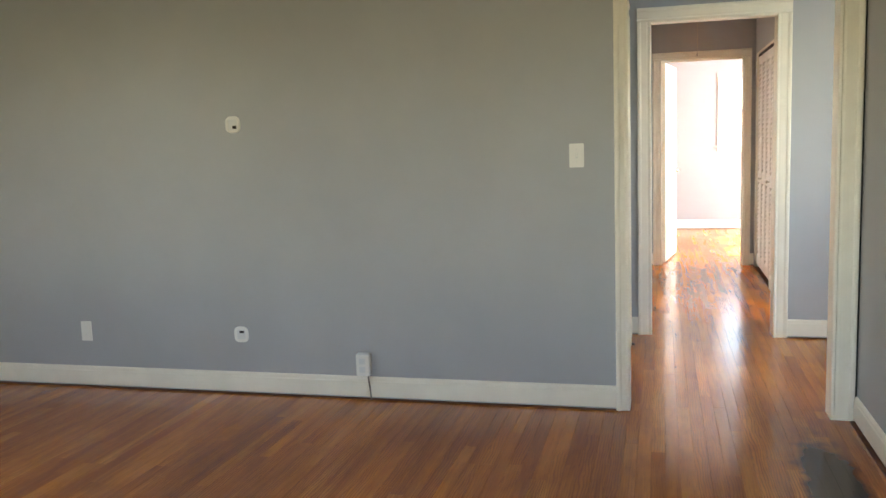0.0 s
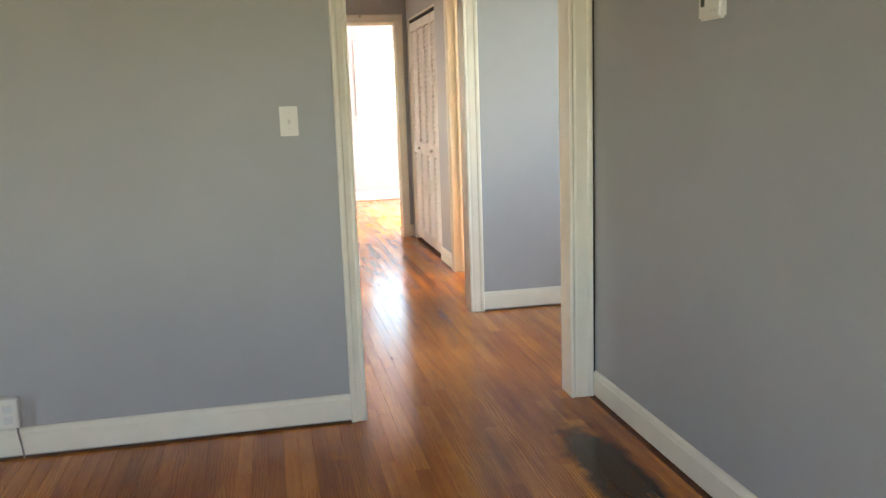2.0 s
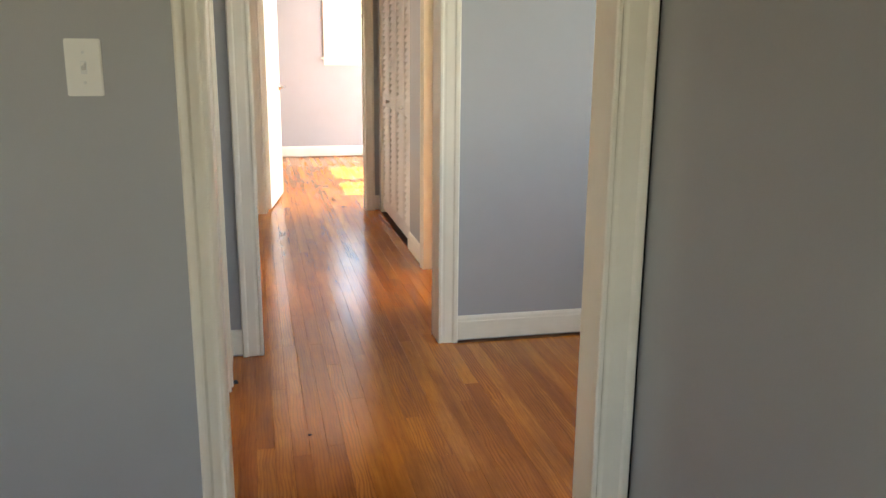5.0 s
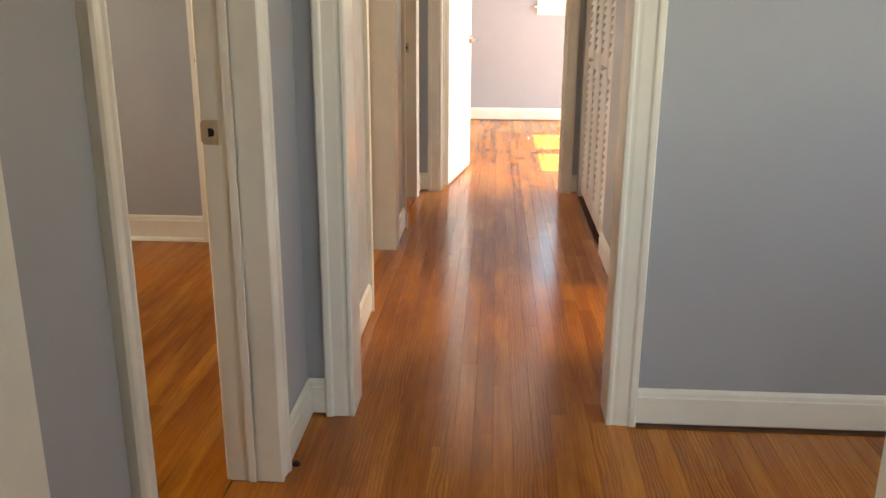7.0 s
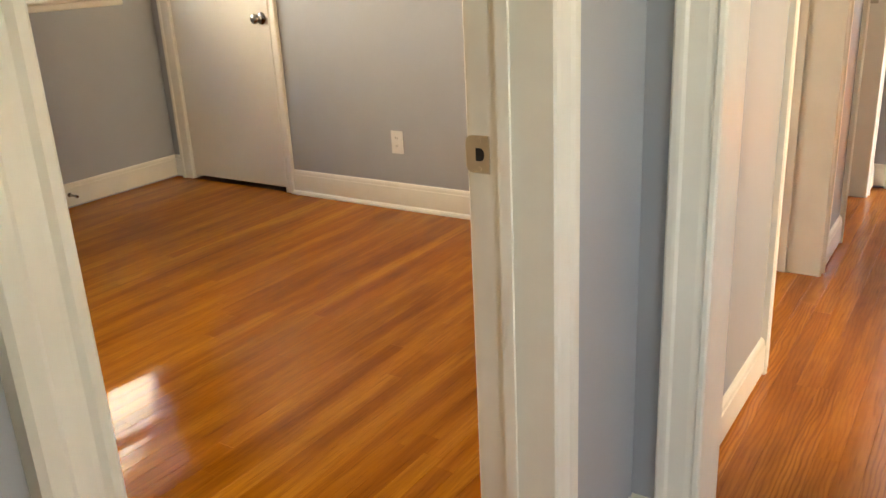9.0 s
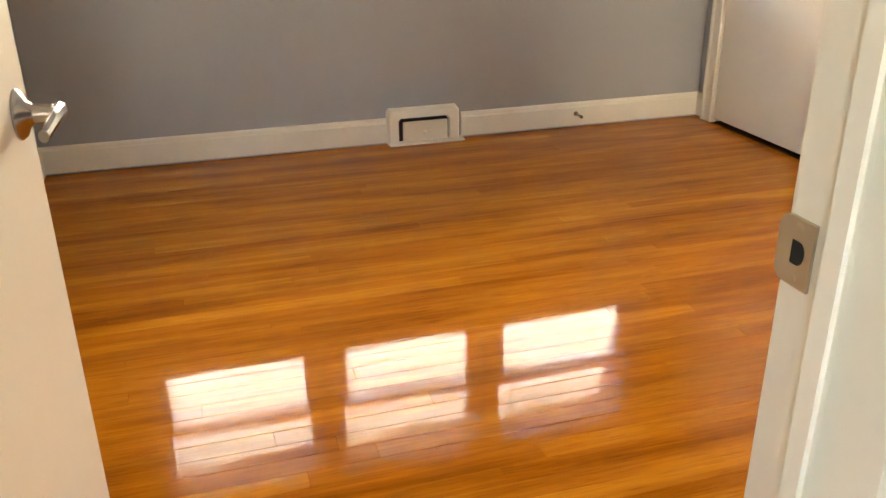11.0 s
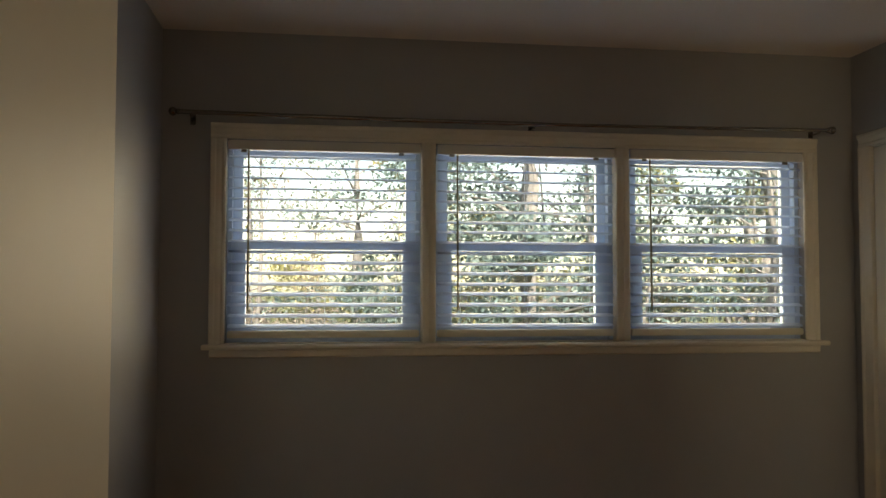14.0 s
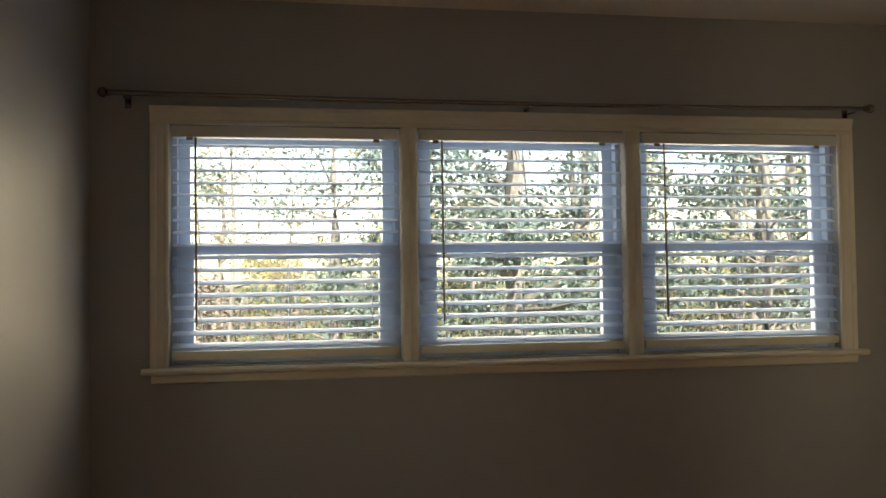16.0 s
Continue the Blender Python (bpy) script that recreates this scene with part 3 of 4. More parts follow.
part("door_track", box_bm(HX1 + 0.015, 3.389, 2.028, HX1 + 0.045, 4.646, 2.05), DARK, f, "dark metal folding-door track")

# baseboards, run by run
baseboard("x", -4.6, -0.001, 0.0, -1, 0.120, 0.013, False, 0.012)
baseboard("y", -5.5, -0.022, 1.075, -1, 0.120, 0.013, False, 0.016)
baseboard("y", BY0 + 0.022, 0.420, VX1, 1)
baseboard("y", 1.310, CY0 - 0.016, VX1, 1)
baseboard("x", VX1 + 0.001, 0.063, CY0, -1)
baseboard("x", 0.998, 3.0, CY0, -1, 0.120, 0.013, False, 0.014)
baseboard("y", CY1 + 0.022, 2.503, HX0, 1)
baseboard("y", 3.437, 3.796, HX0, 1)
baseboard("y", 4.588, HE0 - 0.016, HX0, 1)
baseboard("x", HX0 + 0.0005, 0.125, HE0, -1)
baseboard("x", 1.064, HX1 - 0.001, HE0, -1)
baseboard("y", 2.937, 3.375, HX1, -1)
baseboard("y", CY1 + 0.022, 2.073, HX1, -1)
baseboard("x", -1.6, 3.0, EY, -1, 0.125)
baseboard("x", BX, -3.526, BY1, -1, 0.134)
baseboard("x", -2.621, VX0 - 0.02, BY1, -1, 0.134, 0.002, True)
baseboard("y", BY0, 1.5515 + S, BX, 1, 0.134)
baseboard("y", 1.940 + S, BY1, BX, 1, 0.134)
baseboard("x", BX, VX0 - 0.02, BY0, 1, 0.134)


# ---------------------------------------------------------------- doors and their handles
def lever_set(panel, base, out, along, label="brushed nickel lever handle"):
    """Rose, neck and a lever arm that runs along the leaf; base is on the leaf's face."""
    base, out, along = Vector(base), Vector(out).normalized(), Vector(along).normalized()
    bm = bmesh.new()
    lathe(bm, base, out, [(0, 0.033), (0.003, 0.033), (0.008, 0.029), (0.013, 0.018), (0.020, 0.0125), (0.044, 0.0115)], 24)
    rose = part("rose", bm, NICKEL, panel, label, True)
    bm = bmesh.new()
    c = base + out * 0.050
    steps = 8
    rings = []
    for i in range(steps + 1):
        s = i / steps
        p = c + along * (-0.014 + 0.118 * s) + Vector((0, 0, 0.006 * math.sin(math.pi * s) - 0.004 * s)) + out * (0.004 * math.sin(math.pi * s))
        hw, hh = 0.0085 - 0.002 * s, 0.011 - 0.003 * s
        rings.append([p + out * hw * math.cos(k * math.pi / 4) + Vector((0, 0, 1)) * hh * math.sin(k * math.pi / 4) for k in range(8)])
    vs = [[bm.verts.new(q) for q in r] for r in rings]
    for a, b in zip(vs, vs[1:]):
        for i in range(8):
            bm.faces.new((a[i], a[(i + 1) % 8], b[(i + 1) % 8], b[i]))
    bm.faces.new(vs[0][::-1]); bm.faces.new(vs[-1])
    part("lever", bm, NICKEL, rose, "", True)


def door_leaf(hinge, angle, width, thick_side, label, z0=0.012, z1=2.032, lever_faces=(1, -1), hinges=True, group=""):
    """A flush leaf hung at hinge (x, y); angle is the way it runs; thick_side (+1 left of that way) is where its thickness lies."""
    d = Vector((math.cos(radians(angle)), math.sin(radians(angle)), 0))
    n = Vector((-d.y, d.x, 0)) * thick_side
    o = Vector((hinge[0], hinge[1], 0))
    ob = empty("door", o, label, "door", group)
    T = 0.035
    bm = bmesh.new()
    c = [o + d * 0.003, o + d * width, o + d * width + n * T, o + d * 0.003 + n * T]
    extrude(bm, [(p.x, p.y, z0) for p in c], [(p.x, p.y, z1) for p in c])
    bmesh.ops.recalc_face_normals(bm, faces=bm.faces[:])
    bmesh.ops.bevel(bm, geom=bm.edges[:], offset=0.002, segments=2, affect="EDGES")
    panel = part("panel", bm, DOOR, ob)
    for side in lever_faces:
        face = o + d * (width - 0.062) + Vector((0, 0, 0.932)) + (n * T if side > 0 else Vector())
        lever_set(panel, face, n * side, -d)
    lp = o + d * width + n * (T / 2) + Vector((0, 0, 0.932))
    bm = bmesh.new()
    a = [lp + n * s * 0.0125 + d * 0.0015 for s in (-1, 1)] + [lp + n * s * 0.0125 - d * 0.001 for s in (1, -1)]
    extrude(bm, [(p.x, p.y, p.z - 0.028) for p in a], [(p.x, p.y, p.z + 0.028) for p in a])
    part("latch_plate", bm, BRASS, panel)
    if hinges:
        for z in (0.25, 1.05, 1.80):
            bm = bmesh.new()
            k = o - n * 0.006
            tube(bm, (k.x, k.y, z - 0.044), (k.x, k.y, z + 0.044), 0.0065, None, 12)
            part("hinge", bm, TRIM, ob, "paint-covered hinge knuckle", True)
    return ob


door_leaf((VX0 - 0.003, 0.490), LEAF_ANGLE, 0.712, -1, "cream flush bedroom door, open, with a nickel lever")
door_leaf((VX0 - 0.010, 3.368), 176.0, 0.790, 1, "cream flush bedroom door standing open against the wall", group="open hall doors")
door_leaf((0.218, HE1 + 0.002), 81.0, 0.765, -1, "cream flush end room door, open, with a nickel lever", group="open hall doors")
door_leaf((VX0 - 0.003, 3.862), 182.0, 0.655, -1, "cream flush hall door, open into a side room", group="open hall doors")
door_leaf((HX1 + 0.113, 2.143), -2.0, 0.72, 1, "cream flush bathroom door, open inwards", group="open hall doors")

# closed closet door in the bedroom
ob = empty("door", (-3.07, BY1, 0), "closed cream flush closet door with a nickel knob", "door")
panel = part("panel", box_bm(-3.437, BY1 + 0.006, 0.022, -2.691, BY1 + 0.041, 2.018, 0.002), DOOR, ob)
bm = bmesh.new()
lathe(bm, (-2.745, BY1 + 0.006, 0.930), (0, -1, 0), [(0, 0.032), (0.003, 0.032), (0.007, 0.027), (0.010, 0.014), (0.022, 0.011), (0.030, 0.016), (0.040, 0.025), (0.050, 0.0275), (0.058, 0.024), (0.063, 0.015), (0.065, 0.004)], 24)
part("knob", bm, NICKEL, panel, "round brushed nickel knob", True)
for z in (0.25, 1.80):
    bm = bmesh.new()
    tube(bm, (-3.4385, BY1 - 0.003, z - 0.044), (-3.4385, BY1 - 0.003, z + 0.044), 0.006)
    part("hinge", bm, TRIM, ob, "paint-covered hinge knuckle", True)


# louvred folding doors of the hall closet
def bifold(y0, y1, knob_leaf):
    """Two louvred leaves side by side; knob_leaf is the index of the one with the knob."""
    ob = empty("folding_door", (HX1 + 0.03, (y0 + y1) / 2, 0), "white louvred folding closet door, closed, with a small knob", "closet door", "louvred closet doors")
    w = (y1 - y0) / 2
    X0, X1 = HX1 + 0.016, HX1 + 0.042
    z0, z1, zm = 0.030, 2.022, 0.885
    for i in range(2):
        a, b = y0 + i * w + 0.002, y0 + (i + 1) * w - 0.002
        st = 0.040
        leaf = part("stile", box_bm(X0, a, z0, X1, a + st, z1, 0.002), LOUVRE, ob)
        part("stile", box_bm(X0, b - st, z0, X1, b, z1, 0.002), LOUVRE, leaf)
        for r0, r1 in ((z0, z0 + 0.10), (zm - 0.05, zm + 0.05), (z1 - 0.075, z1)):
            part("rail", box_bm(X0 + 0.001, a + st, r0, X1 - 0.001, b - st, r1, 0.0015), LOUVRE, leaf)
        pitch = 0.042
        me = None
        for lo, hi in ((z0 + 0.10, zm - 0.05), (zm + 0.05, z1 - 0.075)):
            count = round((hi - lo) / pitch)
            for k in range(count):
                z = lo + (k + 0.5) * (hi - lo) / count
                if me is None:
                    bm = bmesh.new()
                    ring = [(-0.0135, -0.026), (-0.0095, -0.027), (0.0125, 0.024), (0.0085, 0.026)]
                    extrude(bm, [(dx, a + st - 0.001, dz) for dx, dz in ring], [(dx, b - st + 0.001, dz) for dx, dz in ring])
                    s = part("slat", bm, LOUVRE, leaf)
                    me = s.data
                else:
                    s = new("slat", me)
                    s.parent = leaf
                    s.matrix_parent_inverse = world_of(leaf).inverted()
                s.matrix_basis = Matrix.Translation(((X0 + X1) / 2, 0, z))
        if i == knob_leaf:
            bm = bmesh.new()
            yk = b - st / 2 if i == 0 else a + st / 2
            lathe(bm, (X0, yk, zm), (-1, 0, 0), [(0, 0.007), (0.010, 0.006), (0.014, 0.013), (0.022, 0.015), (0.028, 0.010), (0.030, 0.004)], 16)
            part("knob", bm, LOUVRE, leaf, "small painted knob", True)
    return ob


bifold(3.391, 4.016, 1)
bifold(4.019, 4.644, 0)


# ---------------------------------------------------------------- living room fittings
def plate(name, x, z, label, category, y=0.0, out=-1, w=0.070, h=0.114, kind="toggle"):
    ob = empty(name, (x, y, z), label, category)
    p = part("cover_plate", box_bm(x - w / 2, y, z - h / 2, x + w / 2, y + out * 0.006, z + h / 2, 0.0022), PLASTIC, ob)
    if kind == "toggle":
        part("toggle_slot", box_bm(x - 0.006, y + out * 0.005, z - 0.013, x + 0.006, y + out * 0.0068, z + 0.013), BOXGREY, p)
        bm = bmesh.new()
        extrude(bm, [(x - 0.0045, y + out * 0.006, z - 0.006), (x + 0.0045, y + out * 0.006, z - 0.006), (x + 0.0045, y + out * 0.006, z + 0.008), (x - 0.0045, y + out * 0.006, z + 0.008)],
                [(x - 0.0035, y + out * 0.016, z + 0.004), (x + 0.0035, y + out * 0.016, z + 0.004), (x + 0.0035, y + out * 0.016, z + 0.011), (x - 0.0035, y + out * 0.016, z + 0.011)])
        part("toggle", bm, PLASTIC, p)
        for dz in (-0.030, 0.030):
            bm = bmesh.new()
            lathe(bm, (x, y + out * 0.0055, z + dz), (0, out, 0), [(0, 0.0032), (0.0012, 0.0032), (0.0016, 0.002)], 10)
            part("screw", bm, BOXGREY, p)
    elif kind == "outlet":
        for dz in (-0.0195, 0.0195):
            sock = part("socket", box_bm(x - 0.0165, y + out * 0.005, z + dz - 0.014, x + 0.0165, y + out * 0.0075, z + dz + 0.014, 0.002), PLASTIC, p)
            for dx in (-0.006, 0.006):
                part("slot", box_bm(x + dx - 0.001, y + out * 0.007, z + dz - 0.002, x + dx + 0.001, y + out * 0.0078, z + dz + 0.006), DARK, sock)
    else:
        for dz in (-0.021, 0.021):
            bm = bmesh.new()
            lathe(bm, (x, y + out * 0.0055, z + dz), (0, out, 0), [(0, 0.0032), (0.0012, 0.0032), (0.0016, 0.002)], 10)
            part("screw", bm, BOXGREY, p)
    return ob


plate("light_switch", -0.178, 1.246, "white toggle light switch on the grey wall", "light switch")
plate("blank_plate", -2.985, 0.325, "white blank cover plate low on the grey wall", "wall plate", kind="blank")
plate("wall_outlet", -1.910, 0.339, "white duplex wall outlet above the baseboard", "outlet", y=BY1, kind="outlet")


def cable_port(x, z, label, blot):
    """Round-cornered cable opening: a trim ring with a recessed box behind."""
    ob = empty("cable_port", (x, 0, z), label, "wall port", "cable openings in the wall")
    def outline(w, h, r, y, n=6):
        pts = []
        for cx, cz, a0 in ((w - r, h - r, 0), (-w + r, h - r, 90), (-w + r, -h + r, 180), (w - r, -h + r, 270)):
            for i in range(n + 1):
                a = radians(a0 + 90 * i / n)
                pts.append((x + cx + r * math.cos(a), y, z + cz + r * math.sin(a)))
        return pts
    bm = bmesh.new()
    loops = [[bm.verts.new(p) for p in outline(*s)] for s in ((0.042, 0.044, 0.030, 0.0), (0.041, 0.043, 0.029, -0.005), (0.036, 0.038, 0.024, -0.008), (0.026, 0.028, 0.008, -0.006), (0.025, 0.027, 0.007, 0.0))]
    for a, b in zip(loops, loops[1:]):
        for i in range(len(a)):
            bm.faces.new((a[i], a[(i + 1) % len(a)], b[(i + 1) % len(a)], b[i]))
    part("trim_ring", bm, PLASTIC, ob, "", True)
    part("back_panel", box_bm(x - 0.025, -0.0035, z - 0.027, x + 0.025, -0.001, z + 0.027), BOXGREY, ob, "grey recessed back")
    bx, bz, bw, bh = blot
    part("cable_hole", box_bm(x + bx - bw, -0.0045, z + bz - bh, x + bx + bw, -0.0030, z + bz + bh), DARK, ob)
    return ob


cable_port(-1.976, 1.460, "white ringed cable opening high on the wall", (0.010, -0.014, 0.011, 0.008))
cable_port(-2.006, 0.328, "white ringed cable opening low on the wall", (0.004, 0.014, 0.014, 0.006))

# surface box with its cable down to the floor
ob = empty("outlet_box", (-1.296, 0, 0.19), "white surface-mounted outlet box above the baseboard", "outlet box")
body = part("box_body", box_bm(-1.334, 0, 0.132, -1.261, -0.044, 0.249, 0.004), BOXGREY, ob)
part("face_plate", box_bm(-1.332, -0.044, 0.135, -1.263, -0.049, 0.246, 0.002), PLASTIC, body)
for dz in (-0.022, 0.022):
    part("socket", box_bm(-1.314, -0.049, 0.19 + dz - 0.015, -1.281, -0.0515, 0.19 + dz + 0.015, 0.002), BOXGREY, body)
bm = bmesh.new()
pts = [(-1.274, -0.030, 0.134), (-1.273, -0.030, 0.105), (-1.270, -0.021, 0.06), (-1.267, -0.020, 0.02), (-1.265, -0.022, 0.002)]
pipe(bm, pts, [0.004] * 5, 8)
part("cable", bm, CABLE, ob, "thin grey cable", True)

# thermostat on the side wall
ob = empty("thermostat", (1.075, -1.0, 1.57), "white wall thermostat with a small display", "thermostat")
body = part("thermostat_body", box_bm(1.075, -1.045, 1.515, 1.050, -0.915, 1.625, 0.007), PLASTIC, ob, "", True)
part("display", box_bm(1.0505, -0.955, 1.555, 1.0485, -0.933, 1.597, 0.0008), LCD, body, "small grey display")
for k in range(2):
    part("button", box_bm(1.0505, -1.000 - 0.022 * k, 1.535, 1.0475, -0.987 - 0.022 * k, 1.545, 0.001), BOXGREY, body)

# pull cord under the hall ceiling
ob = empty("pull_cord", (0.50, 3.3, H), "thin grey pull cord hanging from the hall ceiling", "pull cord")
bm = bmesh.new()
tube(bm, (0.50, 3.3, H), (0.501, 3.3, 1.98), 0.0030, None, 8)
part("cord", bm, CORD, ob)
bm = bmesh.new()
lathe(bm, (0.501, 3.3, 1.982), (0, 0, -1), [(0, 0.003), (0.006, 0.008), (0.022, 0.009), (0.028, 0.004)], 12)
part("cord_bell", bm, CORD, ob, "", True)

# dark splinter on the vestibule floor
bm = bmesh.new()
lathe(bm, (0.291, 0.814, 0.0), (0, 0, 1), [(0, 0.007), (0.002, 0.006), (0.004, 0.003)], 9)
ob = finish("wood_chip", bm, DARK)
tagged(ob, "tiny dark wood chip on the strip floor", "debris")
bm = bmesh.new()
lathe(bm, (0.036, 1.325, 0.0), (0, 0, 1), [(0, 0.011), (0.006, 0.010), (0.012, 0.004)], 9)
ob = finish("lint_ball", bm, DARK)
tagged(ob, "small dark lint clump beside the baseboard", "debris")

# ---------------------------------------------------------------- bedroom: window wall
WZ0, WZ1 = 1.08, 2.008
BAYS = [(0.25 + S, 1.138 + S), (1.205 + S, 2.076 + S), (2.145 + S, 3.045 + S)]
win = empty("window_1", (BX, 1.64 + S, WZ0), "three-part cream-framed double-hung window", "", "", "structure")
casing(win, "y", BX, 1, 0.25 + S, 3.045 + S, WZ1, 0.070, foot=WZ0)
for a, b in ((BAYS[0][1], BAYS[1][0]), (BAYS[1][1], BAYS[2][0])):
    bm = bmesh.new()
    m = (a + b) / 2
    ring = [(a, -0.15), (a, 0.006), (a + 0.006, 0.012), (m - 0.012, 0.014), (m, 0.017), (m + 0.012, 0.014), (b - 0.006, 0.012), (b, 0.006), (b, -0.15)]
    extrude(bm, [(BX + d, u, WZ0) for u, d in ring], [(BX + d, u, WZ1) for u, d in ring])
    part("mullion", bm, TRIM, win)
bm = bmesh.new()
ring = [(WZ0 - 0.024, 0.0), (WZ0 - 0.024, 0.046), (WZ0 - 0.018, 0.054), (WZ0 - 0.008, 0.056), (WZ0 - 0.001, 0.050), (WZ0 - 0.001, 0.0)]
extrude(bm, [(BX + d, 0.155 + S, z) for z, d in ring], [(BX + d, 3.143 + S, z) for z, d in ring])
part("window_stool", bm, TRIM, win)
bm = bmesh.new()
ring = [(WZ0 - 0.060, 0.0), (WZ0 - 0.060, 0.010), (WZ0 - 0.054, 0.016), (WZ0 - 0.030, 0.018), (WZ0 - 0.024, 0.014), (WZ0 - 0.024, 0.0)]
extrude(bm, [(BX + d, 0.185 + S, z) for z, d in ring], [(BX + d, 3.113 + S, z) for z, d in ring])
part("apron", bm, TRIM, win)
part("outer_sill", box_bm(BX - 0.20, 0.25 + S, WZ0 - 0.03, BX, 3.045 + S, WZ0 + 0.004), TRIM, win)
ZM = 1.533
for y0, y1 in BAYS:
    # side channels and head of each unit
    for u0, u1 in ((y0, y0 + 0.022), (y1 - 0.022, y1)):
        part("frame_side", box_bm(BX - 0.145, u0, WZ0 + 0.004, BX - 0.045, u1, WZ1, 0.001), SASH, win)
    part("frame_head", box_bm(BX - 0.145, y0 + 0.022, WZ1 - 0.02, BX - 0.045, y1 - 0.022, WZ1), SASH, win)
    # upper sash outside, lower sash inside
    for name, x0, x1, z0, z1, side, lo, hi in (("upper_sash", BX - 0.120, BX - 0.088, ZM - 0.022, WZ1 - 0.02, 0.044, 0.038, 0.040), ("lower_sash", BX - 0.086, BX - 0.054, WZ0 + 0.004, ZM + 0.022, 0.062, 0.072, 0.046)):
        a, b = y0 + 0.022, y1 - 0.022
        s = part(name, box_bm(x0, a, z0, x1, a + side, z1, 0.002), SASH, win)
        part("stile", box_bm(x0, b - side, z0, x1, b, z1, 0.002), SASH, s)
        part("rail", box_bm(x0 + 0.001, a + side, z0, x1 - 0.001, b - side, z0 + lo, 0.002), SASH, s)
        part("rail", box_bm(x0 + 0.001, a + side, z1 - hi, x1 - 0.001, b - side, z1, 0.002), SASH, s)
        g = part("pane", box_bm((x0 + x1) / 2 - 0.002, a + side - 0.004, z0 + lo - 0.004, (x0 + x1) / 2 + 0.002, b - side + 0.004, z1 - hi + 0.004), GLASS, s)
        g.visible_shadow = False


def blind(y0, y1):
    """Wide-slat blind, let down and open, with its wand, ladder cords and bottom rail."""
    xc = BX - 0.022
    ob = empty("window_blind", (xc, (y0 + y1) / 2, WZ0), "white wide-slat blind, lowered and open, in the window", "blind", "bedroom window blinds")
    a, b = y0 + 0.006, y1 - 0.006
    part("valance", box_bm(BX + 0.002, a, 1.960, BX + 0.012, b, 2.003, 0.003), PLASTIC, ob)
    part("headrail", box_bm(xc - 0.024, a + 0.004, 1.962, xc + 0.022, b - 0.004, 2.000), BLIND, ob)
    part("bottom_rail", box_bm(xc - 0.024, a + 0.004, 1.106, xc + 0.026, b - 0.004, 1.138, 0.004), TRIM, ob, "cream blind bottom rail")
    n = 17
    z_lo, z_hi = 1.160, 1.932
    me = None
    for k in range(n):
        z = z_lo + (z_hi - z_lo) * k / (n - 1)
        if me is None:
            bm = bmesh.new()
            prof = [(-0.025, -0.0005), (-0.012, 0.0022), (0.0, 0.0030), (0.012, 0.0022), (0.025, -0.0005)]
            ring = prof + [(x, h - 0.0022) for x, h in prof[::-1]]
            extrude(bm, [(x, a + 0.005, h) for x, h in ring], [(x, b - 0.005, h) for x, h in ring])
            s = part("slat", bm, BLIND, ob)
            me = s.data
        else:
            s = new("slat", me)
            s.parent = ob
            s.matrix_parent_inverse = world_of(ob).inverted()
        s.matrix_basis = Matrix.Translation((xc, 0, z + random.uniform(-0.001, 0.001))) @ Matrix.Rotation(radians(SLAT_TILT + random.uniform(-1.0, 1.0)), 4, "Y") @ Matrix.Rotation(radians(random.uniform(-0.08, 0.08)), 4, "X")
    for u in (a + 0.11, (a + b) / 2, b - 0.11):
        for dx in (-0.024, 0.024):
            bm = bmesh.new()
            tube(bm, (xc + dx, u, 1.12), (xc + dx, u, 1.965), 0.0008, None, 5)
            part("ladder_cord", bm, BLIND, ob)
    bm = bmesh.new()
    tube(bm, (xc + 0.040, a + 0.093, 1.955), (xc + 0.042, a + 0.096, 1.232), 0.0042, 0.0048, 8)
    w = part("wand", bm, WANDM, ob, "thin clear-grey tilt wand", True)
    bm = bmesh.new()
    tube(bm, (xc + 0.028, a + 0.093, 1.962), (xc + 0.040, a + 0.093, 1.955), 0.002, None, 6)
    part("hook", bm, NICKEL, w)
    for u in (a + 0.07, b - 0.09):
        part("tilt_clip", box_bm(xc + 0.022, u - 0.012, 1.948, xc + 0.030, u + 0.012, 1.960, 0.001), CABLE, ob)
    return ob


for y0, y1 in BAYS:
    blind(y0, y1)

# curtain rod over the window
ob = empty("curtain_rod", (BX + 0.08, 1.66 + S, 2.11), "thin brushed metal curtain rod on three brackets", "curtain rod")
def sag(u):
    return 2.110 - 0.012 * math.sin(math.pi * min(1, max(0, (u - 0.05 - S) / 3.1)))
for name, u0, u1, r in (("rod", 0.055 + S, 1.70 + S, 0.0105), ("inner_rod", 1.68 + S, 3.125 + S, 0.0085)):
    bm = bmesh.new()
    us = [u0 + (u1 - u0) * i / 10 for i in range(11)]
    pipe(bm, [(BX + 0.082, u, sag(u)) for u in us], [r] * 11)
    part(name, bm, RODMETAL, ob, "", True)
for u, way in ((0.055 + S, -1), (3.125 + S, 1)):
    bm = bmesh.new()
    lathe(bm, (BX + 0.082, u, sag(u)), (0, way, 0), [(0, 0.010), (0.004, 0.013), (0.010, 0.013), (0.014, 0.009), (0.020, 0.017), (0.032, 0.020), (0.042, 0.015), (0.048, 0.006)], 18)
    part("finial", bm, RODMETAL, ob, "rounded metal finial", True)
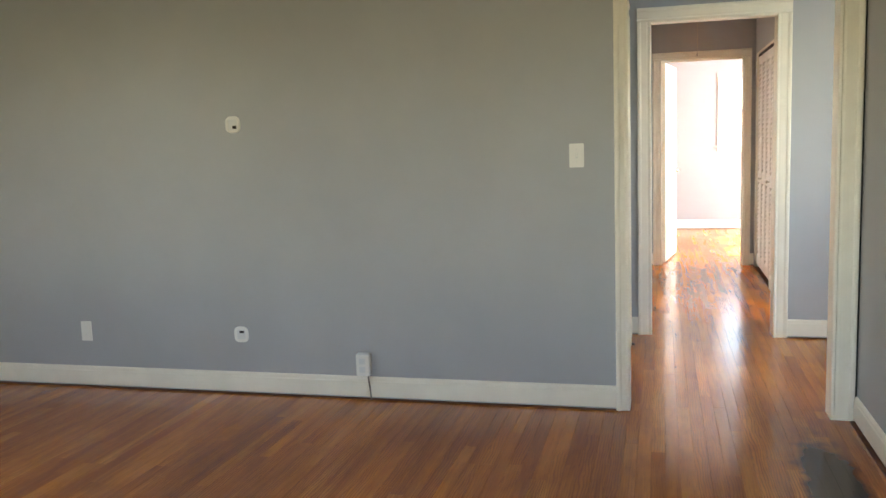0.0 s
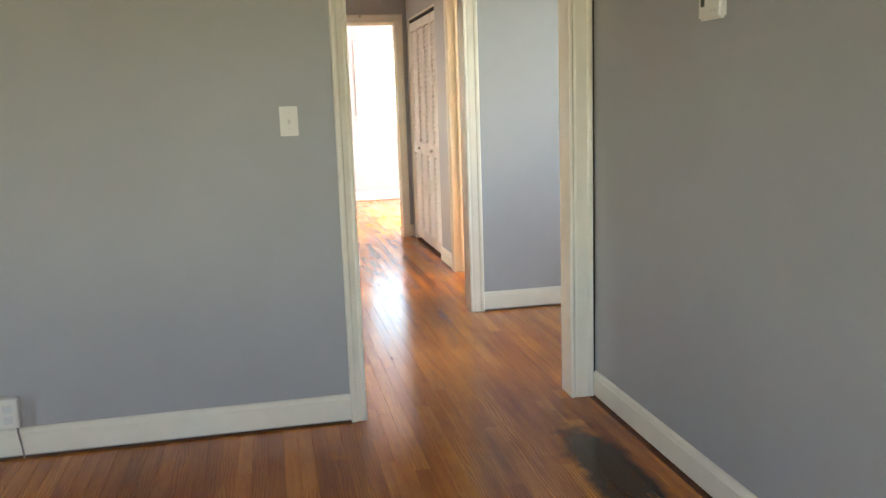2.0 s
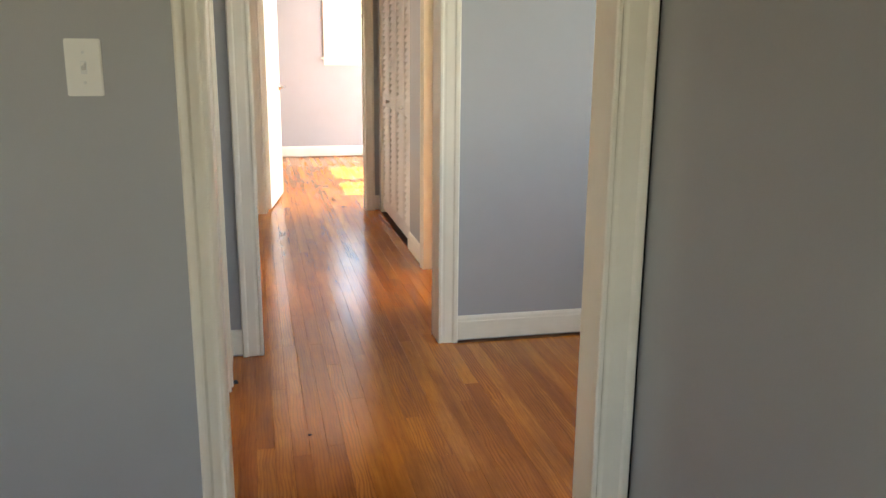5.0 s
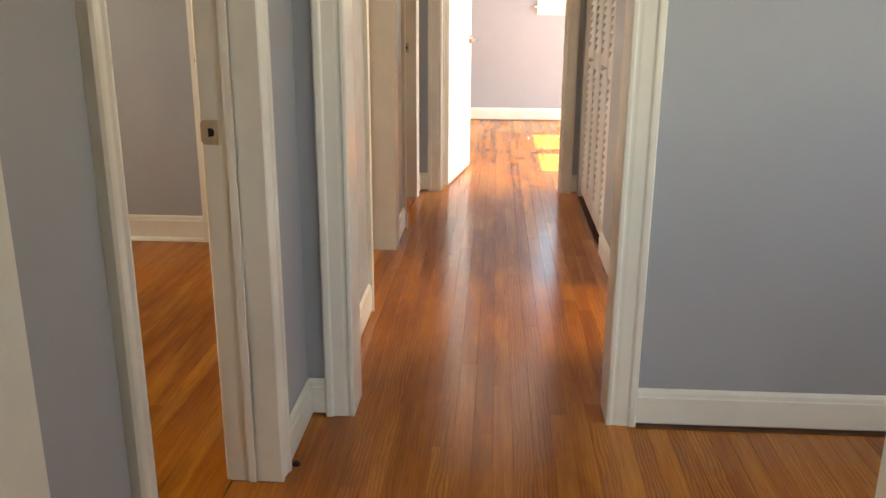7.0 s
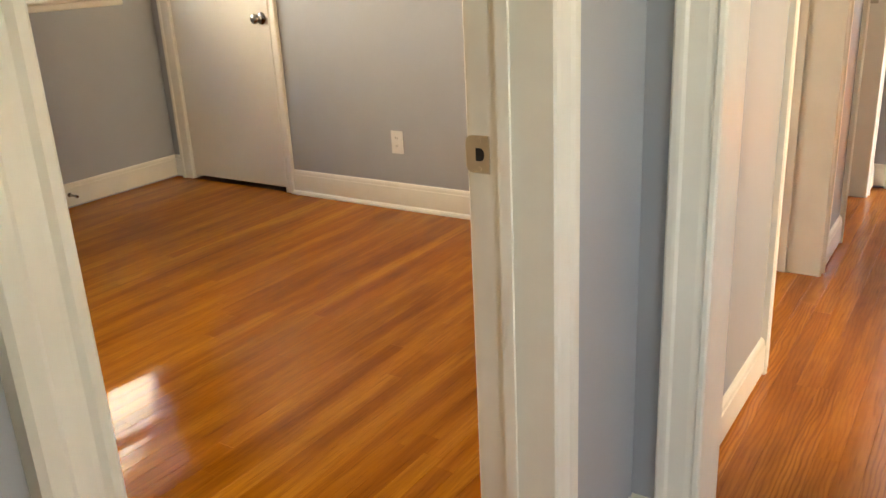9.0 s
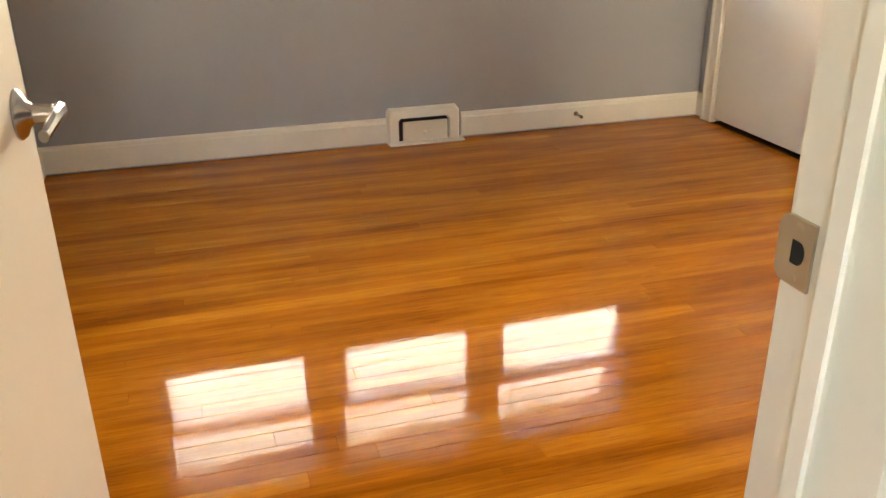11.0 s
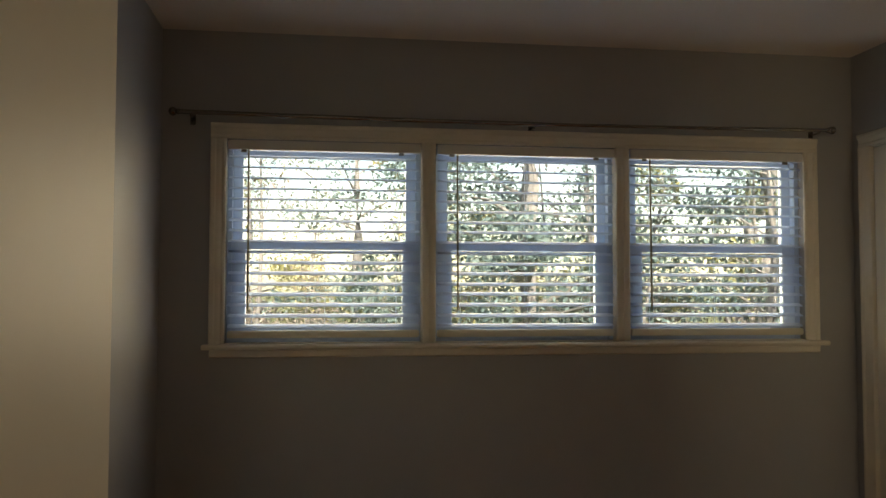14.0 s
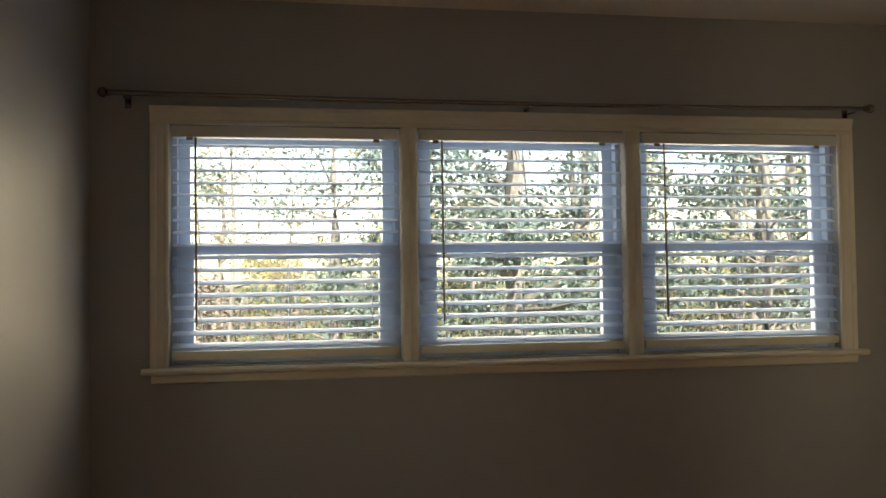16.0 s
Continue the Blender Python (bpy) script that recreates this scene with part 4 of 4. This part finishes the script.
for u in (0.10 + S, 1.66 + S, 3.09 + S):
    bm = bmesh.new()
    z = sag(u)
    tube(bm, (BX, u, z - 0.014), (BX + 0.070, u, z - 0.014), 0.005, None, 10)
    tube(bm, (BX + 0.070, u, z - 0.014), (BX + 0.086, u, z - 0.004), 0.005, None, 10)
    br = part("bracket", bm, RODMETAL, ob, "", True)
    part("wall_plate", box_bm(BX, u - 0.012, z - 0.042, BX + 0.004, u + 0.012, z + 0.016, 0.001), RODMETAL, br)

# warm-air register set into the baseboard
ry0, ry1 = 1.5515 + S, 1.940 + S
ob = empty("floor_register", (BX, (ry0 + ry1) / 2, 0), "cream-painted metal air register in the baseboard", "air register")
bm = bmesh.new()
def reg_ring(i0, zt, x):
    return [(BX + x, ry0 + i0, 0.004), (BX + x, ry1 - i0 - 0.018, 0.004), (BX + x, ry1 - i0 - 0.018, zt - 0.022), (BX + x, ry1 - i0 - 0.034, zt), (BX + x, ry0 + i0 + 0.012, zt), (BX + x, ry0 + i0, zt - 0.014)]
loops = [[bm.verts.new(p) for p in reg_ring(*s)] for s in ((0.0, 0.180, 0.0), (0.0, 0.180, 0.030), (0.010, 0.170, 0.046), (0.052, 0.136, 0.052), (0.056, 0.132, 0.030))]
for a, b in zip(loops, loops[1:]):
    for i in range(6):
        bm.faces.new((a[i], a[(i + 1) % 6], b[(i + 1) % 6], b[i]))
shell = part("register_frame", bm, TRIM, ob, "", True)
part("throat", box_bm(BX + 0.0005, ry0 + 0.05, 0.004, BX + 0.020, ry1 - 0.07, 0.135), DARK, shell)
part("damper", box_bm(BX + 0.024, ry0 + 0.078, 0.006, BX + 0.040, ry1 - 0.080, 0.112, 0.003), TRIM, shell, "damper plate")
bm = bmesh.new()
lathe(bm, (BX + 0.040, (ry0 + ry1) / 2 - 0.005, 0.055), (1, 0, 0), [(0, 0.010), (0.006, 0.009), (0.008, 0.005)], 14)
part("damper_knob", bm, TRIM, shell, "", True)
part("foot_flange", box_bm(BX + 0.002, ry0 + 0.004, 0.0005, BX + 0.066, ry1 + 0.004, 0.013, 0.003), TRIM, ob)

# spring door stop screwed to the baseboard
bm = bmesh.new()
lathe(bm, (BX + 0.0155, 2.574 + S, 0.075), (1, 0.05, -0.05), [(0, 0.012), (0.004, 0.012), (0.006, 0.006), (0.012, 0.007), (0.016, 0.0055), (0.022, 0.007), (0.026, 0.0055), (0.032, 0.007), (0.036, 0.0055), (0.042, 0.007), (0.048, 0.0055), (0.054, 0.007), (0.056, 0.009), (0.068, 0.008)], 14)
ob = finish("door_bumper", bm, NICKEL, True)
tagged(ob, "small metal spring door stop on the baseboard", "door stop")

# ---------------------------------------------------------------- end room windows
def plain_window(name, axis, face, out, a, b, z0, z1, label, depth=0.15):
    """Double-hung window in a wall; face is the room side, out the way into the room."""
    w = empty(name, place(axis, (a + b) / 2, face, z0), label, "", "", "structure")
    casing(w, axis, face, out, a, b, z1, 0.07, foot=z0)
    p, q = place(axis, a - 0.10, face, z0 - 0.024), place(axis, b + 0.10, face + out * 0.05, z0)
    part("window_stool", box_bm(*p, *q, 0.003), TRIM, w)
    p, q = place(axis, a - 0.07, face, z0 - 0.09), place(axis, b + 0.07, face + out * 0.015, z0 - 0.025)
    part("apron", box_bm(*p, *q, 0.003), TRIM, w)
    mid = (z0 + z1) / 2
    for sash, v, s0, s1 in (("upper_sash", 0.10, mid - 0.02, z1), ("lower_sash", 0.065, z0, mid + 0.02)):
        v0, v1 = face - out * v, face - out * (v - 0.03)
        def bx(u0, u1, g0, g1):
            p, q = place(axis, u0, v0, g0), place(axis, u1, v1, g1)
            return box_bm(*p, *q, 0.002)
        s = part(sash, bx(a, a + 0.05, s0, s1), SASH, w)
        part("stile", bx(b - 0.05, b, s0, s1), SASH, s)
        part("rail", bx(a + 0.05, b - 0.05, s0, s0 + 0.045), SASH, s)
        part("rail", bx(a + 0.05, b - 0.05, s1 - 0.04, s1), SASH, s)
        vm = (v0 + v1) / 2
        p, q = place(axis, a + 0.046, vm - 0.002, s0 + 0.04), place(axis, b - 0.046, vm + 0.002, s1 - 0.036)
        g = part("pane", box_bm(*p, *q), GLASS, s)
        g.visible_shadow = False
    return w


plain_window("window_2", "x", EY, -1, 1.02, 2.60, 1.14, 2.05, "bright cream-framed window of the end room")
plain_window("window_3", "y", 3.0, -1, 5.42, 6.20, 0.40, 2.06, "sunny cream-framed side window")
plain_window("window_4", "y", 3.0, -1, 6.35, 7.20, 0.40, 2.06, "sunny cream-framed side window")

# ---------------------------------------------------------------- outdoors
# unseen slab, added to keep direct sun out of the opening below it
structure("sun_blocker", box_bm(3.15, -0.15, 2.36, 4.75, 1.45, 2.46, 0.01), EXTW, "plain unseen slab added to block the sun")
structure("ground", box_bm(-220, -220, -0.9, 220, 220, -0.45), GRASS, "dry patchy lawn with fallen leaves")


def leaf_cloud(bm, centre, radius, count, size, rnd, squash=0.8):
    """Small bent leaves scattered in a loose clump."""
    c = Vector(centre)
    for _ in range(count):
        v = Vector((rnd.gauss(0, 1), rnd.gauss(0, 1), rnd.gauss(0, 1))).normalized() * radius * rnd.random() ** 0.45
        v.z *= squash
        p = c + v
        a = Vector((rnd.uniform(-1, 1), rnd.uniform(-1, 1), rnd.uniform(-1, 0.6))).normalized()
        b = a.orthogonal().normalized()
        b.rotate(Matrix.Rotation(rnd.uniform(0, 6.28), 3, a))
        s = size * rnd.uniform(0.6, 1.3)
        q = [bm.verts.new(p - a * s), bm.verts.new(p + b * s * 0.45), bm.verts.new(p + a * s), bm.verts.new(p - b * s * 0.45 + a.cross(b) * s * 0.2)]
        bm.faces.new(q)


def tree(x, y, height, girth, seed, label, turning=0.0, spread=1.6, leaves=2600, low=0.25, lean=0.0, size=0.050):
    rnd = random.Random(seed)
    z = -0.45
    ob = empty("tree", (x, y, z), label, "tree", "trees behind the house")
    trunk = bmesh.new()
    pts = [Vector((x, y, z - 0.05))]
    k = 7
    for i in range(1, k + 1):
        pts.append(Vector((x + lean * i / k + rnd.uniform(-0.06, 0.06), y + lean * i / k + rnd.uniform(-0.06, 0.06), z + height * 0.85 * i / k)))
    pipe(trunk, pts, [girth * (1 - i / (k + 1)) for i in range(k + 1)], 10)
    crown = bmesh.new()
    yellow = bmesh.new()
    tips = []
    for _ in range(26):
        f0 = rnd.uniform(low, 1.0)
        i = min(k - 1, int(f0 * k))
        p = pts[i].lerp(pts[i + 1], f0 * k - i)
        a = rnd.uniform(0, 6.28)
        r = spread * rnd.uniform(0.5, 1.0) * (1.15 - 0.6 * f0)
        q = p + Vector((r * math.cos(a), r * math.sin(a), rnd.uniform(0.1, 0.9)))
        m = p.lerp(q, 0.5) + Vector((0, 0, rnd.uniform(-0.1, 0.15)))
        g = girth * 0.28 * (1.1 - f0)
        tube(trunk, p, m, g, g * 0.6, 6)
        tube(trunk, m, q, g * 0.6, g * 0.2, 6)
        tips += [m, q, q]
    for j, tip in enumerate(tips):
        leaf_cloud(yellow if rnd.random() < turning else crown, tip, rnd.uniform(0.25, 0.62), int(1.35 * leaves) // len(tips), size, rnd)
    part("trunk", trunk, BARK, ob, "", True)
    part("crown", crown, LEAF, ob)
    if len(yellow.verts):
        part("turning_leaves", yellow, LEAFY, ob, "yellowing autumn leaves")
    else:
        yellow.free()
    return ob


def shrub(x, y, r, h, seed, label, mat):
    rnd = random.Random(seed)
    ob = empty("shrub", (x, y, -0.45), label, "shrub", "shrubs along the yard")
    stems, leaves = bmesh.new(), bmesh.new()
    for _ in range(12):
        a, rr = rnd.uniform(0, 6.28), r * rnd.uniform(0.2, 1.0)
        q = Vector((x + rr * math.cos(a), y + rr * math.sin(a), -0.45 + h * rnd.uniform(0.4, 1.0)))
        tube(stems, (x + 0.1 * math.cos(a), y + 0.1 * math.sin(a), -0.5), q, 0.02, 0.006, 5)
        leaf_cloud(leaves, q, r * 0.42, 130, 0.05, rnd)
    part("stems", stems, BARK, ob)
    part("leaves", leaves, mat, ob)
    return ob


TREES = [(-11.5, 3.7, 9.0, 0.21, 0.0, 2.4, 6200, 0.16), (-13.5, 8.5, 9.5, 0.25, 0.05, 2.6, 5600, 0.15), (-10.0, 6.6, 6.0, 0.10, 0.05, 1.8, 5200, 0.15),
         (-16.0, 1.4, 7.5, 0.14, 0.35, 2.0, 2600, 0.10), (-17.5, 3.2, 7.0, 0.15, 0.15, 2.3, 5200, 0.05), (-18.0, 7.0, 9.0, 0.18, 0.1, 2.6, 5600, 0.05),
         (-19.0, 11.0, 10.0, 0.2, 0.15, 3.0, 5200, 0.05), (-12.5, 2.3, 4.0, 0.07, 0.15, 1.5, 4200, 0.1), (-20.0, -1.0, 5.0, 0.15, 0.4, 2.0, 1800, 0.05), (-15.0, 10.0, 8.0, 0.17, 0.1, 2.4, 4600, 0.1),
         (-14.0, 5.4, 7.0, 0.13, 0.1, 2.2, 5200, 0.1)]
for i, (x, y, h, g, tn, sp, n, low) in enumerate(TREES):
    tree(x, y, h, g, 40 + i, "tall leafy tree with a grey trunk behind the house" if tn < 0.2 else "leafy tree with some yellow autumn leaves", tn, sp, n, low)
rr = random.Random(9)
for i in range(16):
    x, y = rr.uniform(-21, -12), -3.0 + i * 0.95 + rr.uniform(-0.4, 0.4)
    shrub(x, y, rr.uniform(0.7, 1.3), rr.uniform(1.2, 2.6), 70 + i, ("yellowing autumn shrub along the yard", "dense green shrub along the yard", "dry brown shrub along the yard", "dry brown shrub along the yard")[i % 4], (LEAFY, LEAF, LEAFB, LEAFB)[i % 4])

for i in range(14):
    x, y = rr.uniform(-19, -11), -1.5 + i * 0.9 + rr.uniform(-0.4, 0.4)
    h = rr.uniform(2.5, 5.0)
    ob = empty("sapling", (x, y, -0.45), "thin bare sapling with few dry leaves", "tree", "saplings in the yard")
    bm, lv = bmesh.new(), bmesh.new()
    p = Vector((x, y, -0.5))
    for k in range(5):
        q = p + Vector((rr.uniform(-0.12, 0.12), rr.uniform(-0.15, 0.15), h / 5))
        tube(bm, p, q, 0.05 * (1 - k / 6), 0.05 * (1 - (k + 1) / 6), 7)
        if k > 1:
            for _ in range(3):
                tip = q + Vector((rr.uniform(-0.6, 0.6), rr.uniform(-0.7, 0.7), rr.uniform(0.2, 0.7)))
                tube(bm, q, tip, 0.012, 0.004, 5)
                leaf_cloud(lv, tip, 0.3, 26, 0.05, rr)
        p = q
    part("trunk", bm, BARK, ob)
    part("leaves", lv, LEAFB if i % 2 else LEAFY, ob)

# far woods: loose leaf masses beyond the yard
rr = random.Random(21)
bm = bmesh.new()
for i in range(60):
    leaf_cloud(bm, (rr.uniform(-46, -26), -24 + i * 0.95, rr.uniform(-0.4, 1.4)), rr.uniform(0.9, 1.8), 120, 0.22, rr)
ob = finish("far_woods", bm, LEAF)
tagged(ob, "distant mixed green woods beyond the yard", "woods", "", "stuff")

# ---------------------------------------------------------------- strip flooring
rr = random.Random(5)
STRIP = 0.0572
ZONES = [  # x0, x1, y0, y1
    (-4.6, 1.075, -5.5, 0.0), (0.065, 0.966, 0.0, BY0), (VX1, 3.0, BY0, CY0), (VX0, VX1, 0.487, 1.237), (0.152, 0.909, CY0, CY1), (HX0, HX1, CY1, HE0),
    (VX0, HX0, 2.570, 3.370), (VX0, HX0, 3.859, 4.525), (0.216, 0.991, HE0, HE1), (BX, VX0, BY0, BY1), (-1.6, 3.0, HE1, EY), (HX1, HX1 + 0.11, 2.140, 2.870),
    (HX1 + 0.11, 3.0, CY1, 3.13), (-2.5, VX0, BY1 + 0.11, HE0), (1.185, 3.0, -1.5, BY0)]
near, far = [], []
for c in range(math.floor(-4.7 / STRIP), math.floor(3.05 / STRIP) + 1):
    x0, x1 = c * STRIP, (c + 1) * STRIP
    runs = []
    for zx0, zx1, zy0, zy1 in sorted(ZONES, key=lambda z: z[2]):
        a, b = max(x0, zx0), min(x1, zx1)
        if b - a < 0.004:
            continue
        # strips run on through the openings
        if runs and abs(runs[-1][3] - zy0) < 1e-3 and abs(runs[-1][0] - a) + abs(runs[-1][1] - b) < 1e-3:
            runs[-1][3] = zy1
        else:
            runs.append([a, b, zy0, zy1])
    for a, b, y, ye in runs:
        first = True
        while y < ye - 1e-4:
            step = rr.uniform(0.15, 1.9) if first else rr.uniform(0.7, 2.2)
            first = False
            e = ye if ye - (y + step) < 0.35 else y + step
            mx_, my_ = (a + b) / 2, (y + e) / 2
            (near if -2.4 < mx_ < 1.2 and -1.9 < my_ < 4.7 else far).append((a, y, b, e))
            y = e
near.sort(key=lambda p: abs((p[0] + p[2]) / 2 - 0.2) + 0.4 * abs((p[1] + p[3]) / 2 - 0.8))
far += near[300:]
near = near[:300]


def strip_shape(x0, y0, x1, y1):
    """A strip with eased top edges, a hair narrower than its place."""
    g, e, zt = 0.00014, 0.0005, rr.uniform(-0.0001, 0.0)
    lo = [(x0 + g, y0 + g, -0.018), (x1 - g, y0 + g, -0.018), (x1 - g, y1 - g, -0.018), (x0 + g, y1 - g, -0.018)]
    md = [(x, y, zt - e) for x, y, _ in lo]
    hi = [(x0 + g + e, y0 + g + e, zt), (x1 - g - e, y0 + g + e, zt), (x1 - g - e, y1 - g - e, zt), (x0 + g + e, y1 - g - e, zt)]
    v = lo + md + hi
    fs = [(8, 9, 10, 11)]
    for o in (0, 4):
        for i in range(4):
            j = (i + 1) % 4
            fs.append((o + i, o + j, o + 4 + j, o + 4 + i))
    return v, fs


floor_ob = bpy.data.objects["floor"]
for p in near:
    v, fs = strip_shape(*p)
    me = bpy.data.meshes.new("floor_strip")
    me.from_pydata(v, [], fs)
    me.materials.append(FLOOR if p[2] < -0.1 and p[1] > 0 else FLOOR_WORN)
    s = new("floor_strip", me)
    s.parent = floor_ob
for mat, inside, label in ((FLOOR, True, "glossy amber varnished hardwood strip flooring"), (FLOOR_WORN, False, "orange-brown varnished hardwood strip flooring")):
    vs, faces = [], []
    for p in far:
        if (p[2] < -0.1 and p[1] > 0) != inside:
            continue
        v, fs = strip_shape(*p)
        o = len(vs)
        vs += v
        faces += [tuple(i + o for i in q) for q in fs]
    me = bpy.data.meshes.new("floor_strips")
    me.from_pydata(vs, [], faces)
    me.materials.append(mat)
    s = new("floor_strips", me)
    s.parent = floor_ob
    tagged(s, label, "", "", "stuff")
